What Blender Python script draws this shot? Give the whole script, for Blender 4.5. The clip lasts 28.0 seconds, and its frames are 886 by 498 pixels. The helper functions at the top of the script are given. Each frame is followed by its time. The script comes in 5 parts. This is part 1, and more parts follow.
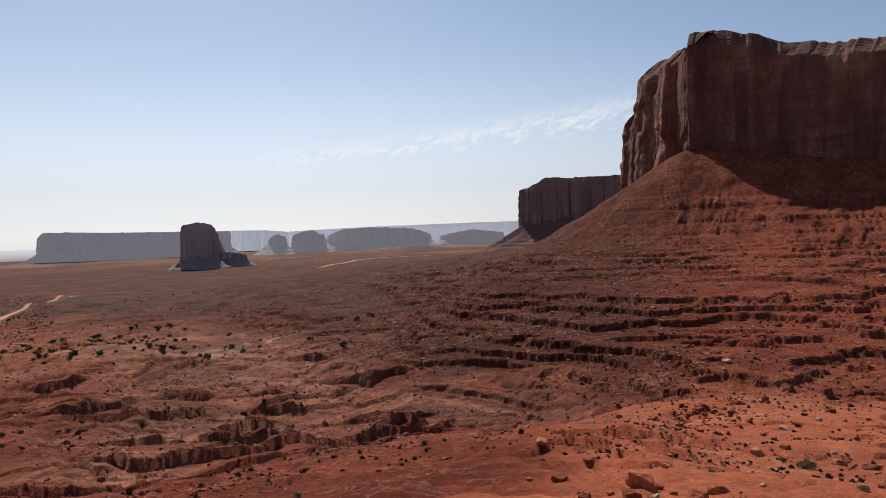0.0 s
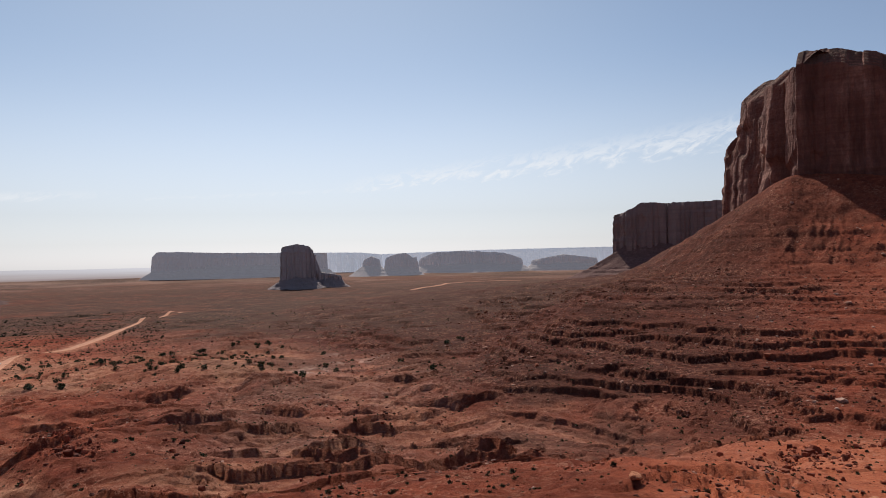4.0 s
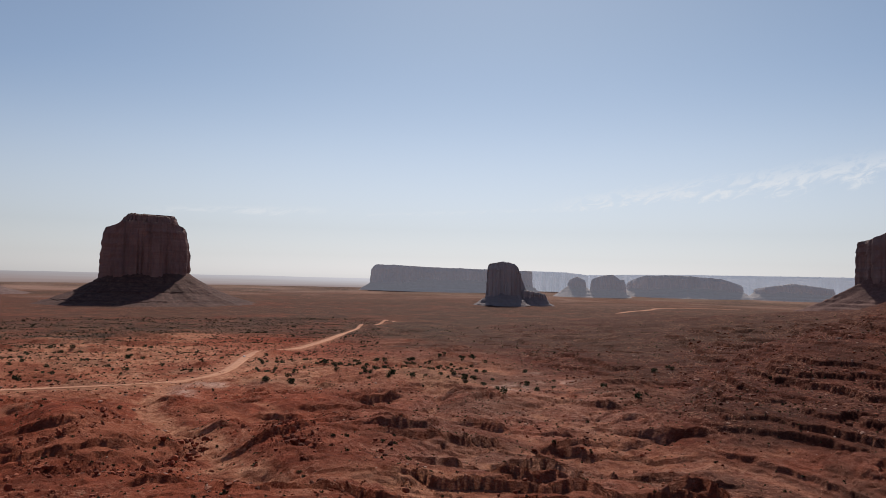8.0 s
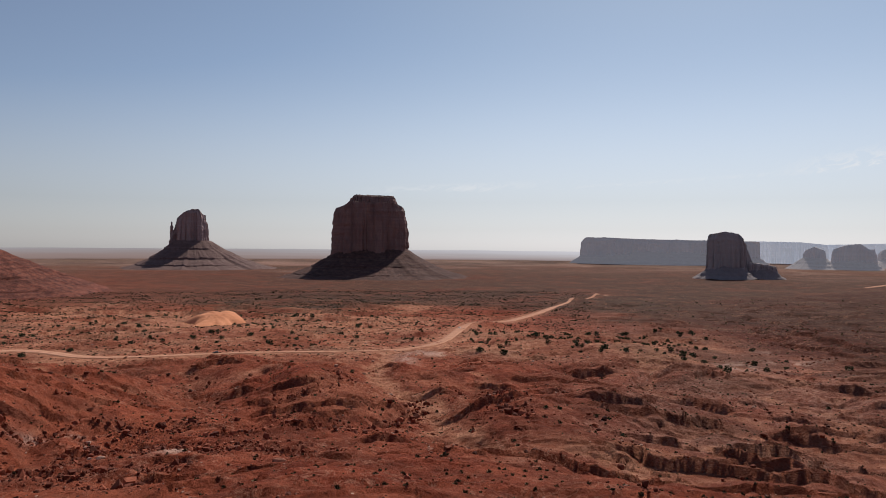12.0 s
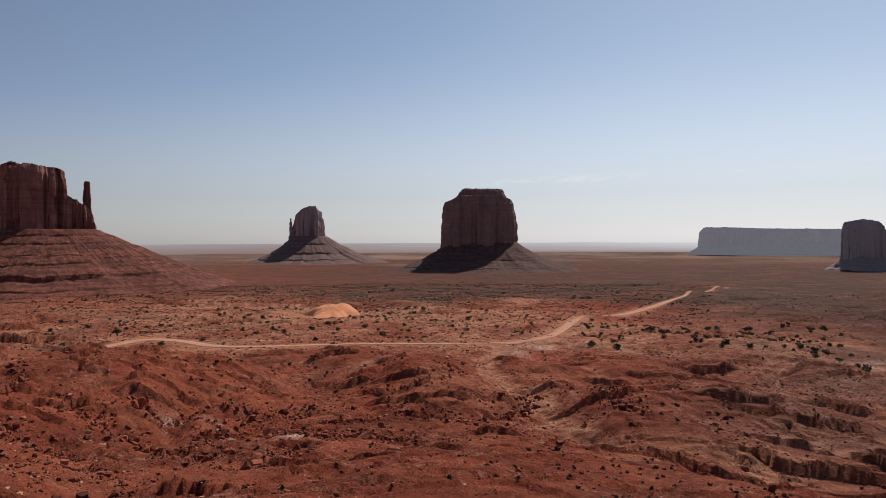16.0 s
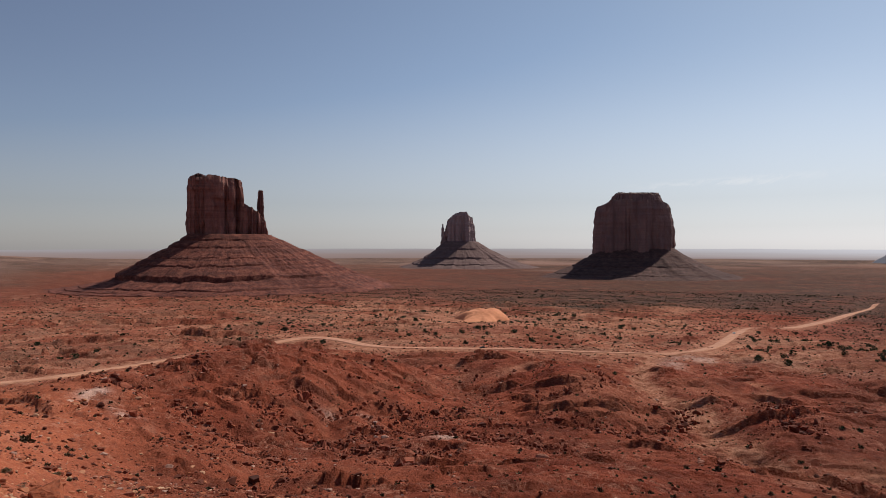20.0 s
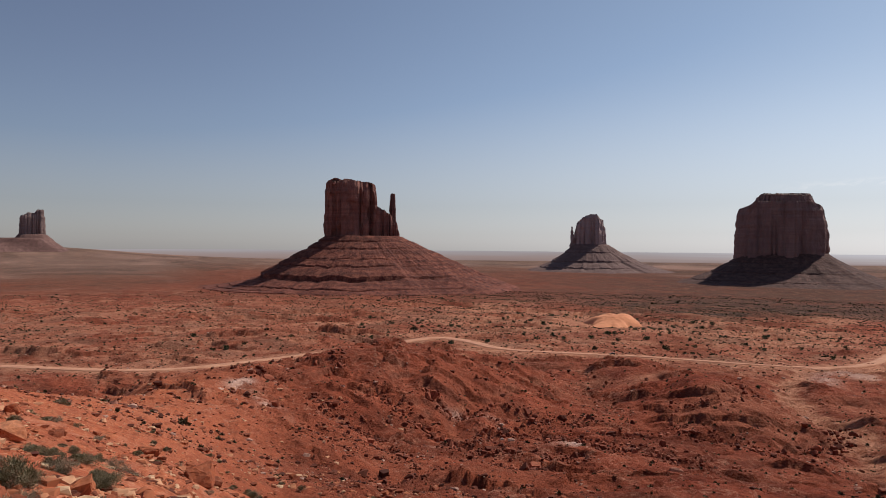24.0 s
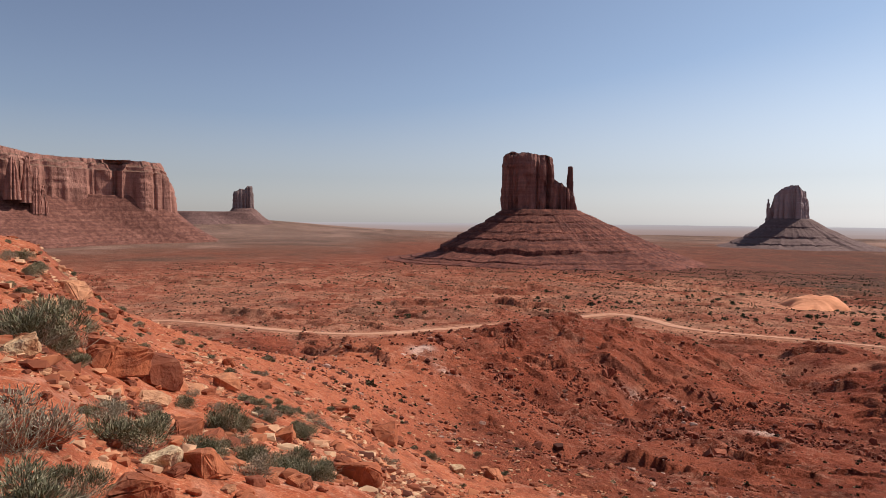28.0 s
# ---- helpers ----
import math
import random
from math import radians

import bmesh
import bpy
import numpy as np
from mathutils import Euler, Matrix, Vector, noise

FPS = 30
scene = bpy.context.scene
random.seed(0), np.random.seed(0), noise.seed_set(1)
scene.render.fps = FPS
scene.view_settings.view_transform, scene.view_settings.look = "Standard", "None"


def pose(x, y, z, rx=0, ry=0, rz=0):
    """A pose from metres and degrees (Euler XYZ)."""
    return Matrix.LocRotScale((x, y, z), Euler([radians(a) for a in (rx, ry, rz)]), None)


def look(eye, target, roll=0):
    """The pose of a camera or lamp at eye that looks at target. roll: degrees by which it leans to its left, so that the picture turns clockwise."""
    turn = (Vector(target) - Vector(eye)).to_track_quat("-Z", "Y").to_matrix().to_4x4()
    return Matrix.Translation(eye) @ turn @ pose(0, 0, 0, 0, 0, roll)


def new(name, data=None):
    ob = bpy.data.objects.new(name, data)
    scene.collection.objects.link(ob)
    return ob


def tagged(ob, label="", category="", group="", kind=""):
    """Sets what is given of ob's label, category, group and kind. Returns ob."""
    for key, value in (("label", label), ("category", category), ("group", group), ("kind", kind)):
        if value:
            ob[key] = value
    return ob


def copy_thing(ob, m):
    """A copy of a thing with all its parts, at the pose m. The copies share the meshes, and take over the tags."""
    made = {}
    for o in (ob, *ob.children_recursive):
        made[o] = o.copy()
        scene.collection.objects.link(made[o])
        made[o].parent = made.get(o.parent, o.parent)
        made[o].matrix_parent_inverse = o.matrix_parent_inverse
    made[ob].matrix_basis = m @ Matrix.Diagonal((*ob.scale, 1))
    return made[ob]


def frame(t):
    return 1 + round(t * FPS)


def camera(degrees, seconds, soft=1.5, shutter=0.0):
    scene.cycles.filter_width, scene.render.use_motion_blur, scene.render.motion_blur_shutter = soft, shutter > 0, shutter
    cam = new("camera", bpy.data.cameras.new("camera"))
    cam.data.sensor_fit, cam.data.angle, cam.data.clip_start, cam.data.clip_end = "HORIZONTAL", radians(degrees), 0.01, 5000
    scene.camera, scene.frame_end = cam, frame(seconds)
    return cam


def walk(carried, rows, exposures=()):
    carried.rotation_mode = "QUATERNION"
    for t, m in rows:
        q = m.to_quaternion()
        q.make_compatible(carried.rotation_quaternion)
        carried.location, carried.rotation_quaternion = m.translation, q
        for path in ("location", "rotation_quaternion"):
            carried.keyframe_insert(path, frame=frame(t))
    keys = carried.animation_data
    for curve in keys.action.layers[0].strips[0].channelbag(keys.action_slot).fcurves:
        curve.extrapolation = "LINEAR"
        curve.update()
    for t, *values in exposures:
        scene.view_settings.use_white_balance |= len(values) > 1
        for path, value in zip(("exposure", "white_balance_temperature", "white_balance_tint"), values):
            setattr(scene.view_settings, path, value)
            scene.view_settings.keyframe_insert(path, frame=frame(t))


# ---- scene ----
# ---- camera: it turns on the spot, at the edge of a lookout ----
cam = camera(66.2, 28.0, soft=0.95)
# seconds, yaw, pitch, roll in degrees
ROWS = [
    (0, 0.00, -1.63, 2.08),
    (0.5, 0.12, -1.46, 1.98),
    (1, 0.15, -1.04, 1.93),
    (1.5, 0.73, -0.81, 1.88),
    (2, 1.79, -0.54, 1.84),
    (2.5, 2.86, -0.63, 1.84),
    (4.5, 9.73, 1.30, 1.10),
    (5, 12.05, 1.83, 1.07),
    (5.5, 14.77, 1.93, 0.92),
    (6, 16.54, 2.37, 0.61),
    (6.5, 18.27, 2.72, -0.01),
    (7, 20.19, 2.69, -0.52),
    (7.5, 22.40, 2.78, -1.00),
    (8, 24.84, 2.23, -1.31),
    (8.5, 27.23, 2.22, -1.36),
    (9, 29.62, 2.08, -0.88),
    (9.5, 31.39, 1.60, -0.78),
    (10, 34.27, 1.07, -1.10),
    (10.5, 36.90, 0.88, -1.34),
    (11, 38.85, 0.40, -0.87),
    (11.5, 40.20, 0.02, -0.33),
    (12, 42.36, -0.26, -0.45),
    (12.5, 43.80, -0.60, -0.55),
    (14.5, 49.15, -0.85, -0.93),
    (15, 50.23, -0.95, -0.57),
    (15.5, 50.61, -0.43, -0.45),
    (16, 51.52, -0.86, 0.27),
    (16.5, 53.84, -1.72, 0.09),
    (17, 56.35, -1.83, 0.14),
    (17.5, 58.19, -1.53, -0.80),
    (18, 59.79, -0.85, -0.87),
    (18.5, 61.37, -0.75, -0.37),
    (19, 63.27, -0.79, -0.14),
    (19.5, 64.50, -0.53, -0.11),
    (20, 64.11, -0.38, 0.03),
    (20.5, 63.57, 0.18, 0.03),
    (22.5, 68.43, 0.70, 0.18),
    (23, 71.07, 0.82, 0.05),
    (23.5, 72.51, 0.59, -0.44),
    (24, 74.87, -0.21, -0.44),
    (24.5, 77.13, -0.57, -0.85),
    (25, 79.75, -1.23, -1.10),
    (25.5, 82.12, -1.81, -1.22),
    (26, 84.39, -1.96, -1.02),
    (26.5, 87.47, -1.93, -0.54),
    (27, 88.67, -2.73, -0.71),
    (27.5, 89.16, -2.68, -0.69),
    (28, 89.66, -2.56, -0.59),
]
EXPOSURE = [(0, 0.14), (3, 0.11), (5, 0.08), (6, -0.02), (8, -0.06), (12, -0.06), (15, -0.02), (20, -0.02), (24, 0.04), (26, 0.31), (28, 0.42)]
walk(cam, [(t, pose(0, 0, 0, 90 + p, r, y)) for t, y, p, r in ROWS], EXPOSURE)

# ---- sky and sun ----
SUN_AZ, SUN_EL = 20.0, 47.0        # degrees left of straight ahead at the start; height


def heading(az):
    """Unit vector on the ground, az degrees to the left of the start direction."""
    return Vector((-math.sin(radians(az)), math.cos(radians(az)), 0))


def spot(az, r, z=0.0):
    v = heading(az) * r
    return Vector((v.x, v.y, z))


world = bpy.data.worlds.new("desert_sky")
scene.world = world
world.use_nodes = True
wn, wl = world.node_tree.nodes, world.node_tree.links
wn.clear()
sky = wn.new("ShaderNodeTexSky")
sky.sky_type = "NISHITA"
sky.sun_disc = False
sky.sun_elevation = radians(SUN_EL)
sky.sun_rotation = radians(-SUN_AZ)
sky.altitude, sky.air_density, sky.dust_density, sky.ozone_density = 1700, 1.1, 1.4, 1.2
background = wn.new("ShaderNodeBackground")
background.inputs["Strength"].default_value = 0.10
world_out = wn.new("ShaderNodeOutputWorld")
# dusty air takes the colour out of the sky towards the horizon
sky_way = wn.new("ShaderNodeTexCoord")
sky_parts = wn.new("ShaderNodeSeparateXYZ")
wl.new(sky_way.outputs["Generated"], sky_parts.inputs[0])
dust_hazed = wn.new("ShaderNodeMapRange")
dust_hazed.interpolation_type = "SMOOTHSTEP"
for key, value in (("From Min", -0.02), ("From Max", 0.30), ("To Min", 0.30), ("To Max", 0.88)):
    dust_hazed.inputs[key].default_value = value
wl.new(sky_parts.outputs["Z"], dust_hazed.inputs["Value"])
dust = wn.new("ShaderNodeHueSaturation")
sunward = wn.new("ShaderNodeVectorMath")
sunward.operation = "DOT_PRODUCT"
sunward.inputs[1].default_value = heading(SUN_AZ)
wl.new(sky_way.outputs["Generated"], sunward.inputs[0])
glare = wn.new("ShaderNodeMapRange")
for key, value in (("From Min", -0.2), ("From Max", 0.95), ("To Min", 0.66), ("To Max", 0.86)):
    glare.inputs[key].default_value = value
wl.new(sunward.outputs["Value"], glare.inputs["Value"])
low_air = wn.new("ShaderNodeMapRange")
low_air.interpolation_type = "SMOOTHSTEP"
for key, value in (("From Min", -0.02), ("From Max", 0.20), ("To Min", 0.85), ("To Max", 1.0)):
    low_air.inputs[key].default_value = value
wl.new(sky_parts.outputs["Z"], low_air.inputs["Value"])
air = wn.new("ShaderNodeMath")
air.operation = "MULTIPLY"
wl.new(glare.outputs[0], air.inputs[0])
wl.new(low_air.outputs[0], air.inputs[1])
sun_near = wn.new("ShaderNodeVectorMath")
sun_near.operation = "DOT_PRODUCT"
sun_near.inputs[1].default_value = heading(SUN_AZ) * math.cos(radians(SUN_EL)) + Vector((0, 0, math.sin(radians(SUN_EL))))
wl.new(sky_way.outputs["Generated"], sun_near.inputs[0])
aureole = wn.new("ShaderNodeMapRange")
for key, value in (("From Min", 0.35), ("From Max", 0.92), ("To Min", 0.95), ("To Max", 1.03)):
    aureole.inputs[key].default_value = value
wl.new(sun_near.outputs["Value"], aureole.inputs["Value"])
bright_air = wn.new("ShaderNodeMath")
bright_air.operation = "MULTIPLY"
wl.new(air.outputs[0], bright_air.inputs[0])
wl.new(aureole.outputs[0], bright_air.inputs[1])
wl.new(bright_air.outputs[0], dust.inputs["Value"])
away = wn.new("ShaderNodeMapRange")
for key, value in (("From Min", 0.15), ("From Max", 0.95), ("To Min", 1.38), ("To Max", 0.86)):
    away.inputs[key].default_value = value
wl.new(sunward.outputs["Value"], away.inputs["Value"])
blueness = wn.new("ShaderNodeMath")
blueness.operation = "MULTIPLY"
wl.new(dust_hazed.outputs[0], blueness.inputs[0])
wl.new(away.outputs[0], blueness.inputs[1])
muted = wn.new("ShaderNodeMath")
muted.operation = "MINIMUM"
muted.inputs[1].default_value = 0.84
wl.new(blueness.outputs[0], muted.inputs[0])
wl.new(muted.outputs[0], dust.inputs["Saturation"])
wl.new(sky.outputs["Color"], dust.inputs["Color"])
# thin streaks of high cloud: bearing and height of each point of the sky, in degrees
def sky_math(op, a, b=0.0, c=0.0):
    node = wn.new("ShaderNodeMath")
    node.operation = op
    for k, v in enumerate((a, b, c)):
        if isinstance(v, bpy.types.NodeSocket):
            wl.new(v, node.inputs[k])
        else:
            node.inputs[k].default_value = v
    return node.outputs[0]


def sky_fade(value, a, b):
    node = wn.new("ShaderNodeMapRange")
    node.interpolation_type = "SMOOTHSTEP"
    node.inputs["From Min"].default_value, node.inputs["From Max"].default_value = a, b
    wl.new(value, node.inputs["Value"])
    return node.outputs[0]


bearing = sky_math("MULTIPLY", sky_math("ARCTAN2", sky_math("MULTIPLY", sky_parts.outputs["X"], -1.0), sky_parts.outputs["Y"]), 57.2958)
height = sky_math("MULTIPLY", sky_math("ARCSINE", sky_parts.outputs["Z"]), 57.2958)


def wisp(az0, el0, az1, el1, thick0, thick1, dense):
    """A streak from one bearing and height to another, ragged and thin at both ends."""
    slope = (el1 - el0) / (az1 - az0)
    lift = sky_math("SUBTRACT", height, sky_math("MULTIPLY_ADD", bearing, slope, el0 - slope * az0))
    place = wn.new("ShaderNodeCombineXYZ")
    wl.new(sky_math("MULTIPLY", bearing, 0.55), place.inputs[0])
    wl.new(sky_math("MULTIPLY_ADD", bearing, 0.25, sky_math("MULTIPLY", lift, 1.3)), place.inputs[1])
    place.inputs[2].default_value = az0
    tufts = wn.new("ShaderNodeTexNoise")
    tufts.inputs["Scale"].default_value, tufts.inputs["Detail"].default_value = 1.0, 7.0
    tufts.inputs["Roughness"].default_value, tufts.inputs["Distortion"].default_value = 0.66, 0.9
    wl.new(place.outputs[0], tufts.inputs["Vector"])
    ragged = sky_math("MULTIPLY_ADD", sky_math("SUBTRACT", tufts.outputs["Fac"], 0.5), 2.4 * max(thick0, thick1), lift)
    grow = (thick1 - thick0) / (az1 - az0)
    near = sky_math("DIVIDE", sky_math("ABSOLUTE", ragged), sky_math("MAXIMUM", sky_math("MULTIPLY_ADD", bearing, grow, thick0 - grow * az0), 0.1))
    body = sky_math("MULTIPLY", sky_fade(near, 1.0, 0.05), sky_fade(tufts.outputs["Fac"], 0.36, 0.66))
    ends = sky_math("MULTIPLY", sky_fade(bearing, az0 + 1.5, az0 - 5.0), sky_fade(bearing, az1 - 5.0, az1 + 1.5))
    return sky_math("MULTIPLY", sky_math("MULTIPLY", body, ends), dense)


cloud_there = sky_math("ADD", wisp(16, 6.2, -19, 9.6, 0.6, 1.9, 0.6), wisp(49, 4.7, 37, 5.1, 0.35, 0.5, 0.42))
cloud_there = sky_math("ADD", cloud_there, wisp(33, 4.9, 13, 5.8, 0.2, 0.3, 0.22))
clouds = wn.new("ShaderNodeMix")
clouds.data_type = "RGBA"
clouds.inputs[7].default_value = (8.2, 8.3, 8.5, 1)
wl.new(cloud_there, clouds.inputs[0])
tint = wn.new("ShaderNodeMix")
tint.data_type, tint.blend_type = "RGBA", "MULTIPLY"
tint.inputs[0].default_value = 1.0
hue = wn.new("ShaderNodeValToRGB")
hue.color_ramp.elements[0].position, hue.color_ramp.elements[0].color = 0.02, (0.975, 0.985, 1.06, 1)
hue.color_ramp.elements[1].position, hue.color_ramp.elements[1].color = 0.34, (0.955, 0.997, 1.005, 1)
wl.new(sky_parts.outputs["Z"], hue.inputs["Fac"])
violet = wn.new("ShaderNodeMix")
violet.data_type = "RGBA"
violet.inputs[7].default_value = (0.985, 0.968, 1.045, 1)
backward = wn.new("ShaderNodeMapRange")
for key, value in (("From Min", 0.15), ("From Max", 0.9), ("To Min", 1.0), ("To Max", 0.0)):
    backward.inputs[key].default_value = value
wl.new(sunward.outputs["Value"], backward.inputs["Value"])
wl.new(backward.outputs[0], violet.inputs[0])
wl.new(hue.outputs["Color"], violet.inputs[6])
wl.new(violet.outputs[2], tint.inputs[7])
wl.new(dust.outputs[0], tint.inputs[6])
wl.new(tint.outputs[2], clouds.inputs[6])
wl.new(clouds.outputs[2], background.inputs["Color"])
wl.new(background.outputs[0], world_out.inputs["Surface"])

sun = new("sun", bpy.data.lights.new("sun", "SUN"))
sun.data.energy, sun.data.angle, sun.data.color = 3.6, radians(0.53), (1.0, 0.94, 0.86)
to_sun = heading(SUN_AZ) * math.cos(radians(SUN_EL)) + Vector((0, 0, math.sin(radians(SUN_EL))))
sun.matrix_world = look(to_sun * 3000, (0, 0, 0))

# ---- materials ----
class Nodes:
    """A short way to wire a procedural material."""

    def __init__(self, name, rough=0.9):
        self.mat = bpy.data.materials.new(name)
        self.mat.use_nodes = True
        self.tree = self.mat.node_tree
        self.bsdf = self.tree.nodes["Principled BSDF"]
        self.bsdf.inputs["Roughness"].default_value = rough
        self.bsdf.inputs["Specular IOR Level"].default_value = 0.2
        self.pos = self.add("ShaderNodeNewGeometry").outputs["Position"]

    def add(self, kind, **inputs):
        node = self.tree.nodes.new(kind)
        for key, value in inputs.items():
            self.set(node.inputs[key], value)
        return node

    def set(self, socket, value):
        if isinstance(value, bpy.types.NodeSocket):
            self.tree.links.new(value, socket)
        else:
            socket.default_value = value

    def math(self, op, a, b=0.0, c=0.0):
        node = self.add("ShaderNodeMath")
        node.operation = op
        for k, v in enumerate((a, b, c)):
            self.set(node.inputs[k], v)
        return node.outputs[0]

    def stretch(self, x, y, z):
        node = self.add("ShaderNodeVectorMath")
        node.operation = "MULTIPLY"
        self.set(node.inputs[0], self.pos)
        node.inputs[1].default_value = (x, y, z)
        return node.outputs[0]

    def noise(self, size, detail=4.0, vector=None, rough=0.55, warp=0.0):
        node = self.add("ShaderNodeTexNoise", Scale=1.0 / size, Detail=detail, Roughness=rough, Distortion=warp)
        self.set(node.inputs["Vector"], self.pos if vector is None else vector)
        return node.outputs["Fac"]

    def ramp(self, fac, *stops):
        node = self.add("ShaderNodeValToRGB", Fac=fac)
        el = node.color_ramp.elements
        while len(el) < len(stops):
            el.new(0.5)
        for e, (p, c) in zip(el, stops):
            e.position = p
            e.color = (*c, 1) if isinstance(c, tuple) else (c, c, c, 1)
        return node.outputs["Color"]

    def mix(self, fac, a, b, blend="MIX"):
        node = self.add("ShaderNodeMix")
        node.data_type, node.blend_type = "RGBA", blend
        for k, v in ((0, fac), (6, a), (7, b)):
            if isinstance(v, tuple):
                v = (*v, 1)
            self.set(node.inputs[k], v)
        return node.outputs[2]

    def attr(self, name):
        node = self.add("ShaderNodeAttribute")
        node.attribute_name = name
        return node.outputs["Fac"]

    def bump(self, height, strength, distance, under=None):
        node = self.add("ShaderNodeBump", Height=height, Strength=strength, Distance=distance)
        if under is not None:
            self.set(node.inputs["Normal"], under)
        return node.outputs[0]

    def done(self, color, normal=None):
        self.set(self.bsdf.inputs["Base Color"], (*color, 1) if isinstance(color, tuple) else color)
        if normal is not None:
            self.set(self.bsdf.inputs["Normal"], normal)
        return self.mat


def desert_ground():
    n = Nodes("desert_ground", 0.95)
    broad, mid, fine = n.noise(60, 5), n.noise(7, 6, None, 0.6), n.noise(0.8, 5)
    soil = n.ramp(mid, (0.30, (0.135, 0.030, 0.018)), (0.5, (0.265, 0.060, 0.032)), (0.72, (0.42, 0.115, 0.062)))
    soil = n.mix(n.ramp(broad, (0.42, 0.0), (0.65, 0.45)), soil, (0.34, 0.098, 0.052))
    soil = n.mix(n.math("MULTIPLY", n.attr("hill"), n.ramp(n.noise(3, 6, None, 0.65), (0.34, 0.35), (0.55, 1.0))), soil, n.mix(n.ramp(n.noise(1.1, 7, None, 0.7), (0.4, 0.0), (0.65, 1.0)), (0.335, 0.080, 0.037), (0.50, 0.150, 0.070)))
    grit = n.noise(0.16, 4, None, 0.7)
    soil = n.mix(n.math("MULTIPLY", n.attr("hill"), n.ramp(grit, (0.55, 0.0), (0.66, 0.7))), soil, (0.56, 0.30, 0.19))
    pebbles = n.noise(0.055, 4, None, 0.75)
    soil = n.mix(n.math("MULTIPLY", n.attr("hill"), n.ramp(pebbles, (0.58, 0.0), (0.64, 0.8))), soil, (0.60, 0.30, 0.17))
    soil = n.mix(n.math("MULTIPLY", n.attr("hill"), n.ramp(pebbles, (0.36, 0.8), (0.42, 0.0))), soil, (0.12, 0.035, 0.018))
    soil = n.mix(n.math("MULTIPLY", n.attr("hill"), n.ramp(grit, (0.34, 0.75), (0.45, 0.0))), soil, (0.17, 0.048, 0.026))
    up = n.add("ShaderNodeSeparateXYZ", Vector=n.add("ShaderNodeNewGeometry").outputs["Normal"]).outputs["Z"]
    rock = n.ramp(n.noise(2.5, 5, n.stretch(1, 1, 5)), (0.3, (0.14, 0.042, 0.026)), (0.7, (0.31, 0.10, 0.060)))
    soil = n.mix(n.ramp(up, (0.62, 1.0), (0.88, 0.0)), soil, rock)
    # glare haze towards the sun, painted into the soil as a greyer tint
    soil = n.mix(n.math("MULTIPLY", n.attr("dust_hazed"), n.ramp(n.noise(26, 6, None, 0.65, 0.5), (0.35, 0.45), (0.6, 0.85))), soil, n.ramp(n.noise(4, 7, None, 0.7), (0.34, (0.125, 0.055, 0.040)), (0.50, (0.25, 0.122, 0.090)), (0.66, (0.46, 0.265, 0.20))))
    soil = n.mix(n.math("MULTIPLY", n.attr("wash"), n.ramp(mid, (0.38, 0.35), (0.58, 1.0))), soil, n.ramp(n.noise(4, 6, None, 0.7), (0.35, (0.42, 0.165, 0.09)), (0.62, (0.61, 0.30, 0.185))))
    soil = n.mix(n.ramp(n.noise(16, 7, None, 0.65, 0.8), (0.60, 0.0), (0.68, 0.35)), soil, (0.47, 0.21, 0.135))
    soil = n.mix(n.math("MULTIPLY", n.ramp(n.noise(45, 5, None, 0.6, 0.7), (0.48, 0.0), (0.60, 0.75)), n.math("SUBTRACT", 1.0, n.math("MAXIMUM", n.attr("hill"), n.attr("wash")))), soil, n.ramp(n.noise(3, 5), (0.35, (0.10, 0.028, 0.017)), (0.65, (0.22, 0.058, 0.032))))
    soil = n.mix(n.math("MULTIPLY", n.attr("pale"), n.ramp(n.noise(5, 6, None, 0.7), (0.40, 0.1), (0.52, 1.0))), soil, (0.64, 0.40, 0.31))
    soil = n.mix(n.math("MULTIPLY", n.attr("treads"), n.ramp(n.noise(34, 7, n.stretch(1, 1, 3), 0.66, 0.5), (0.50, 0.0), (0.60, 0.7))), soil, n.ramp(n.noise(6, 5, None, 0.7), (0.35, (0.38, 0.145, 0.085)), (0.65, (0.56, 0.27, 0.17))))
    # rubble, darkened further: shade of the backlit slope put into its colour
    rubbly_shade = n.ramp(n.noise(5, 7, None, 0.7), (0.32, (0.038, 0.014, 0.010)), (0.52, (0.088, 0.028, 0.019)), (0.72, (0.22, 0.074, 0.045)))
    soil = n.mix(n.math("MULTIPLY", n.attr("talus"), n.ramp(n.noise(38, 6, None, 0.65, 0.6), (0.32, 0.6), (0.52, 1.0))), soil, rubbly_shade)
    scrub = n.ramp(n.noise(6, 6, None, 0.65), (0.35, (0.044, 0.033, 0.025)), (0.62, (0.098, 0.060, 0.044)))
    soil = n.mix(n.math("MULTIPLY", n.attr("scrub"), n.math("MULTIPLY", n.ramp(n.noise(22, 7, None, 0.7), (0.28, 0.6), (0.5, 1.0)), n.ramp(n.noise(150, 7, None, 0.62, 0.6), (0.36, 0.62), (0.5, 1.0)))), soil, scrub)
    # the far floor pales with distance: haze put into the soil colour
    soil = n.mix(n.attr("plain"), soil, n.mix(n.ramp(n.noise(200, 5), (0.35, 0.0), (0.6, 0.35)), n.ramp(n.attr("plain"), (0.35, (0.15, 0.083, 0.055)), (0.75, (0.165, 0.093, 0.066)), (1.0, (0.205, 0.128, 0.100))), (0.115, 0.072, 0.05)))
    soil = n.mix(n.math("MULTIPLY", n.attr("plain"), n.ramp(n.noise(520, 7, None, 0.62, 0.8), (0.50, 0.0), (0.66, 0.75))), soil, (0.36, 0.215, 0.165))
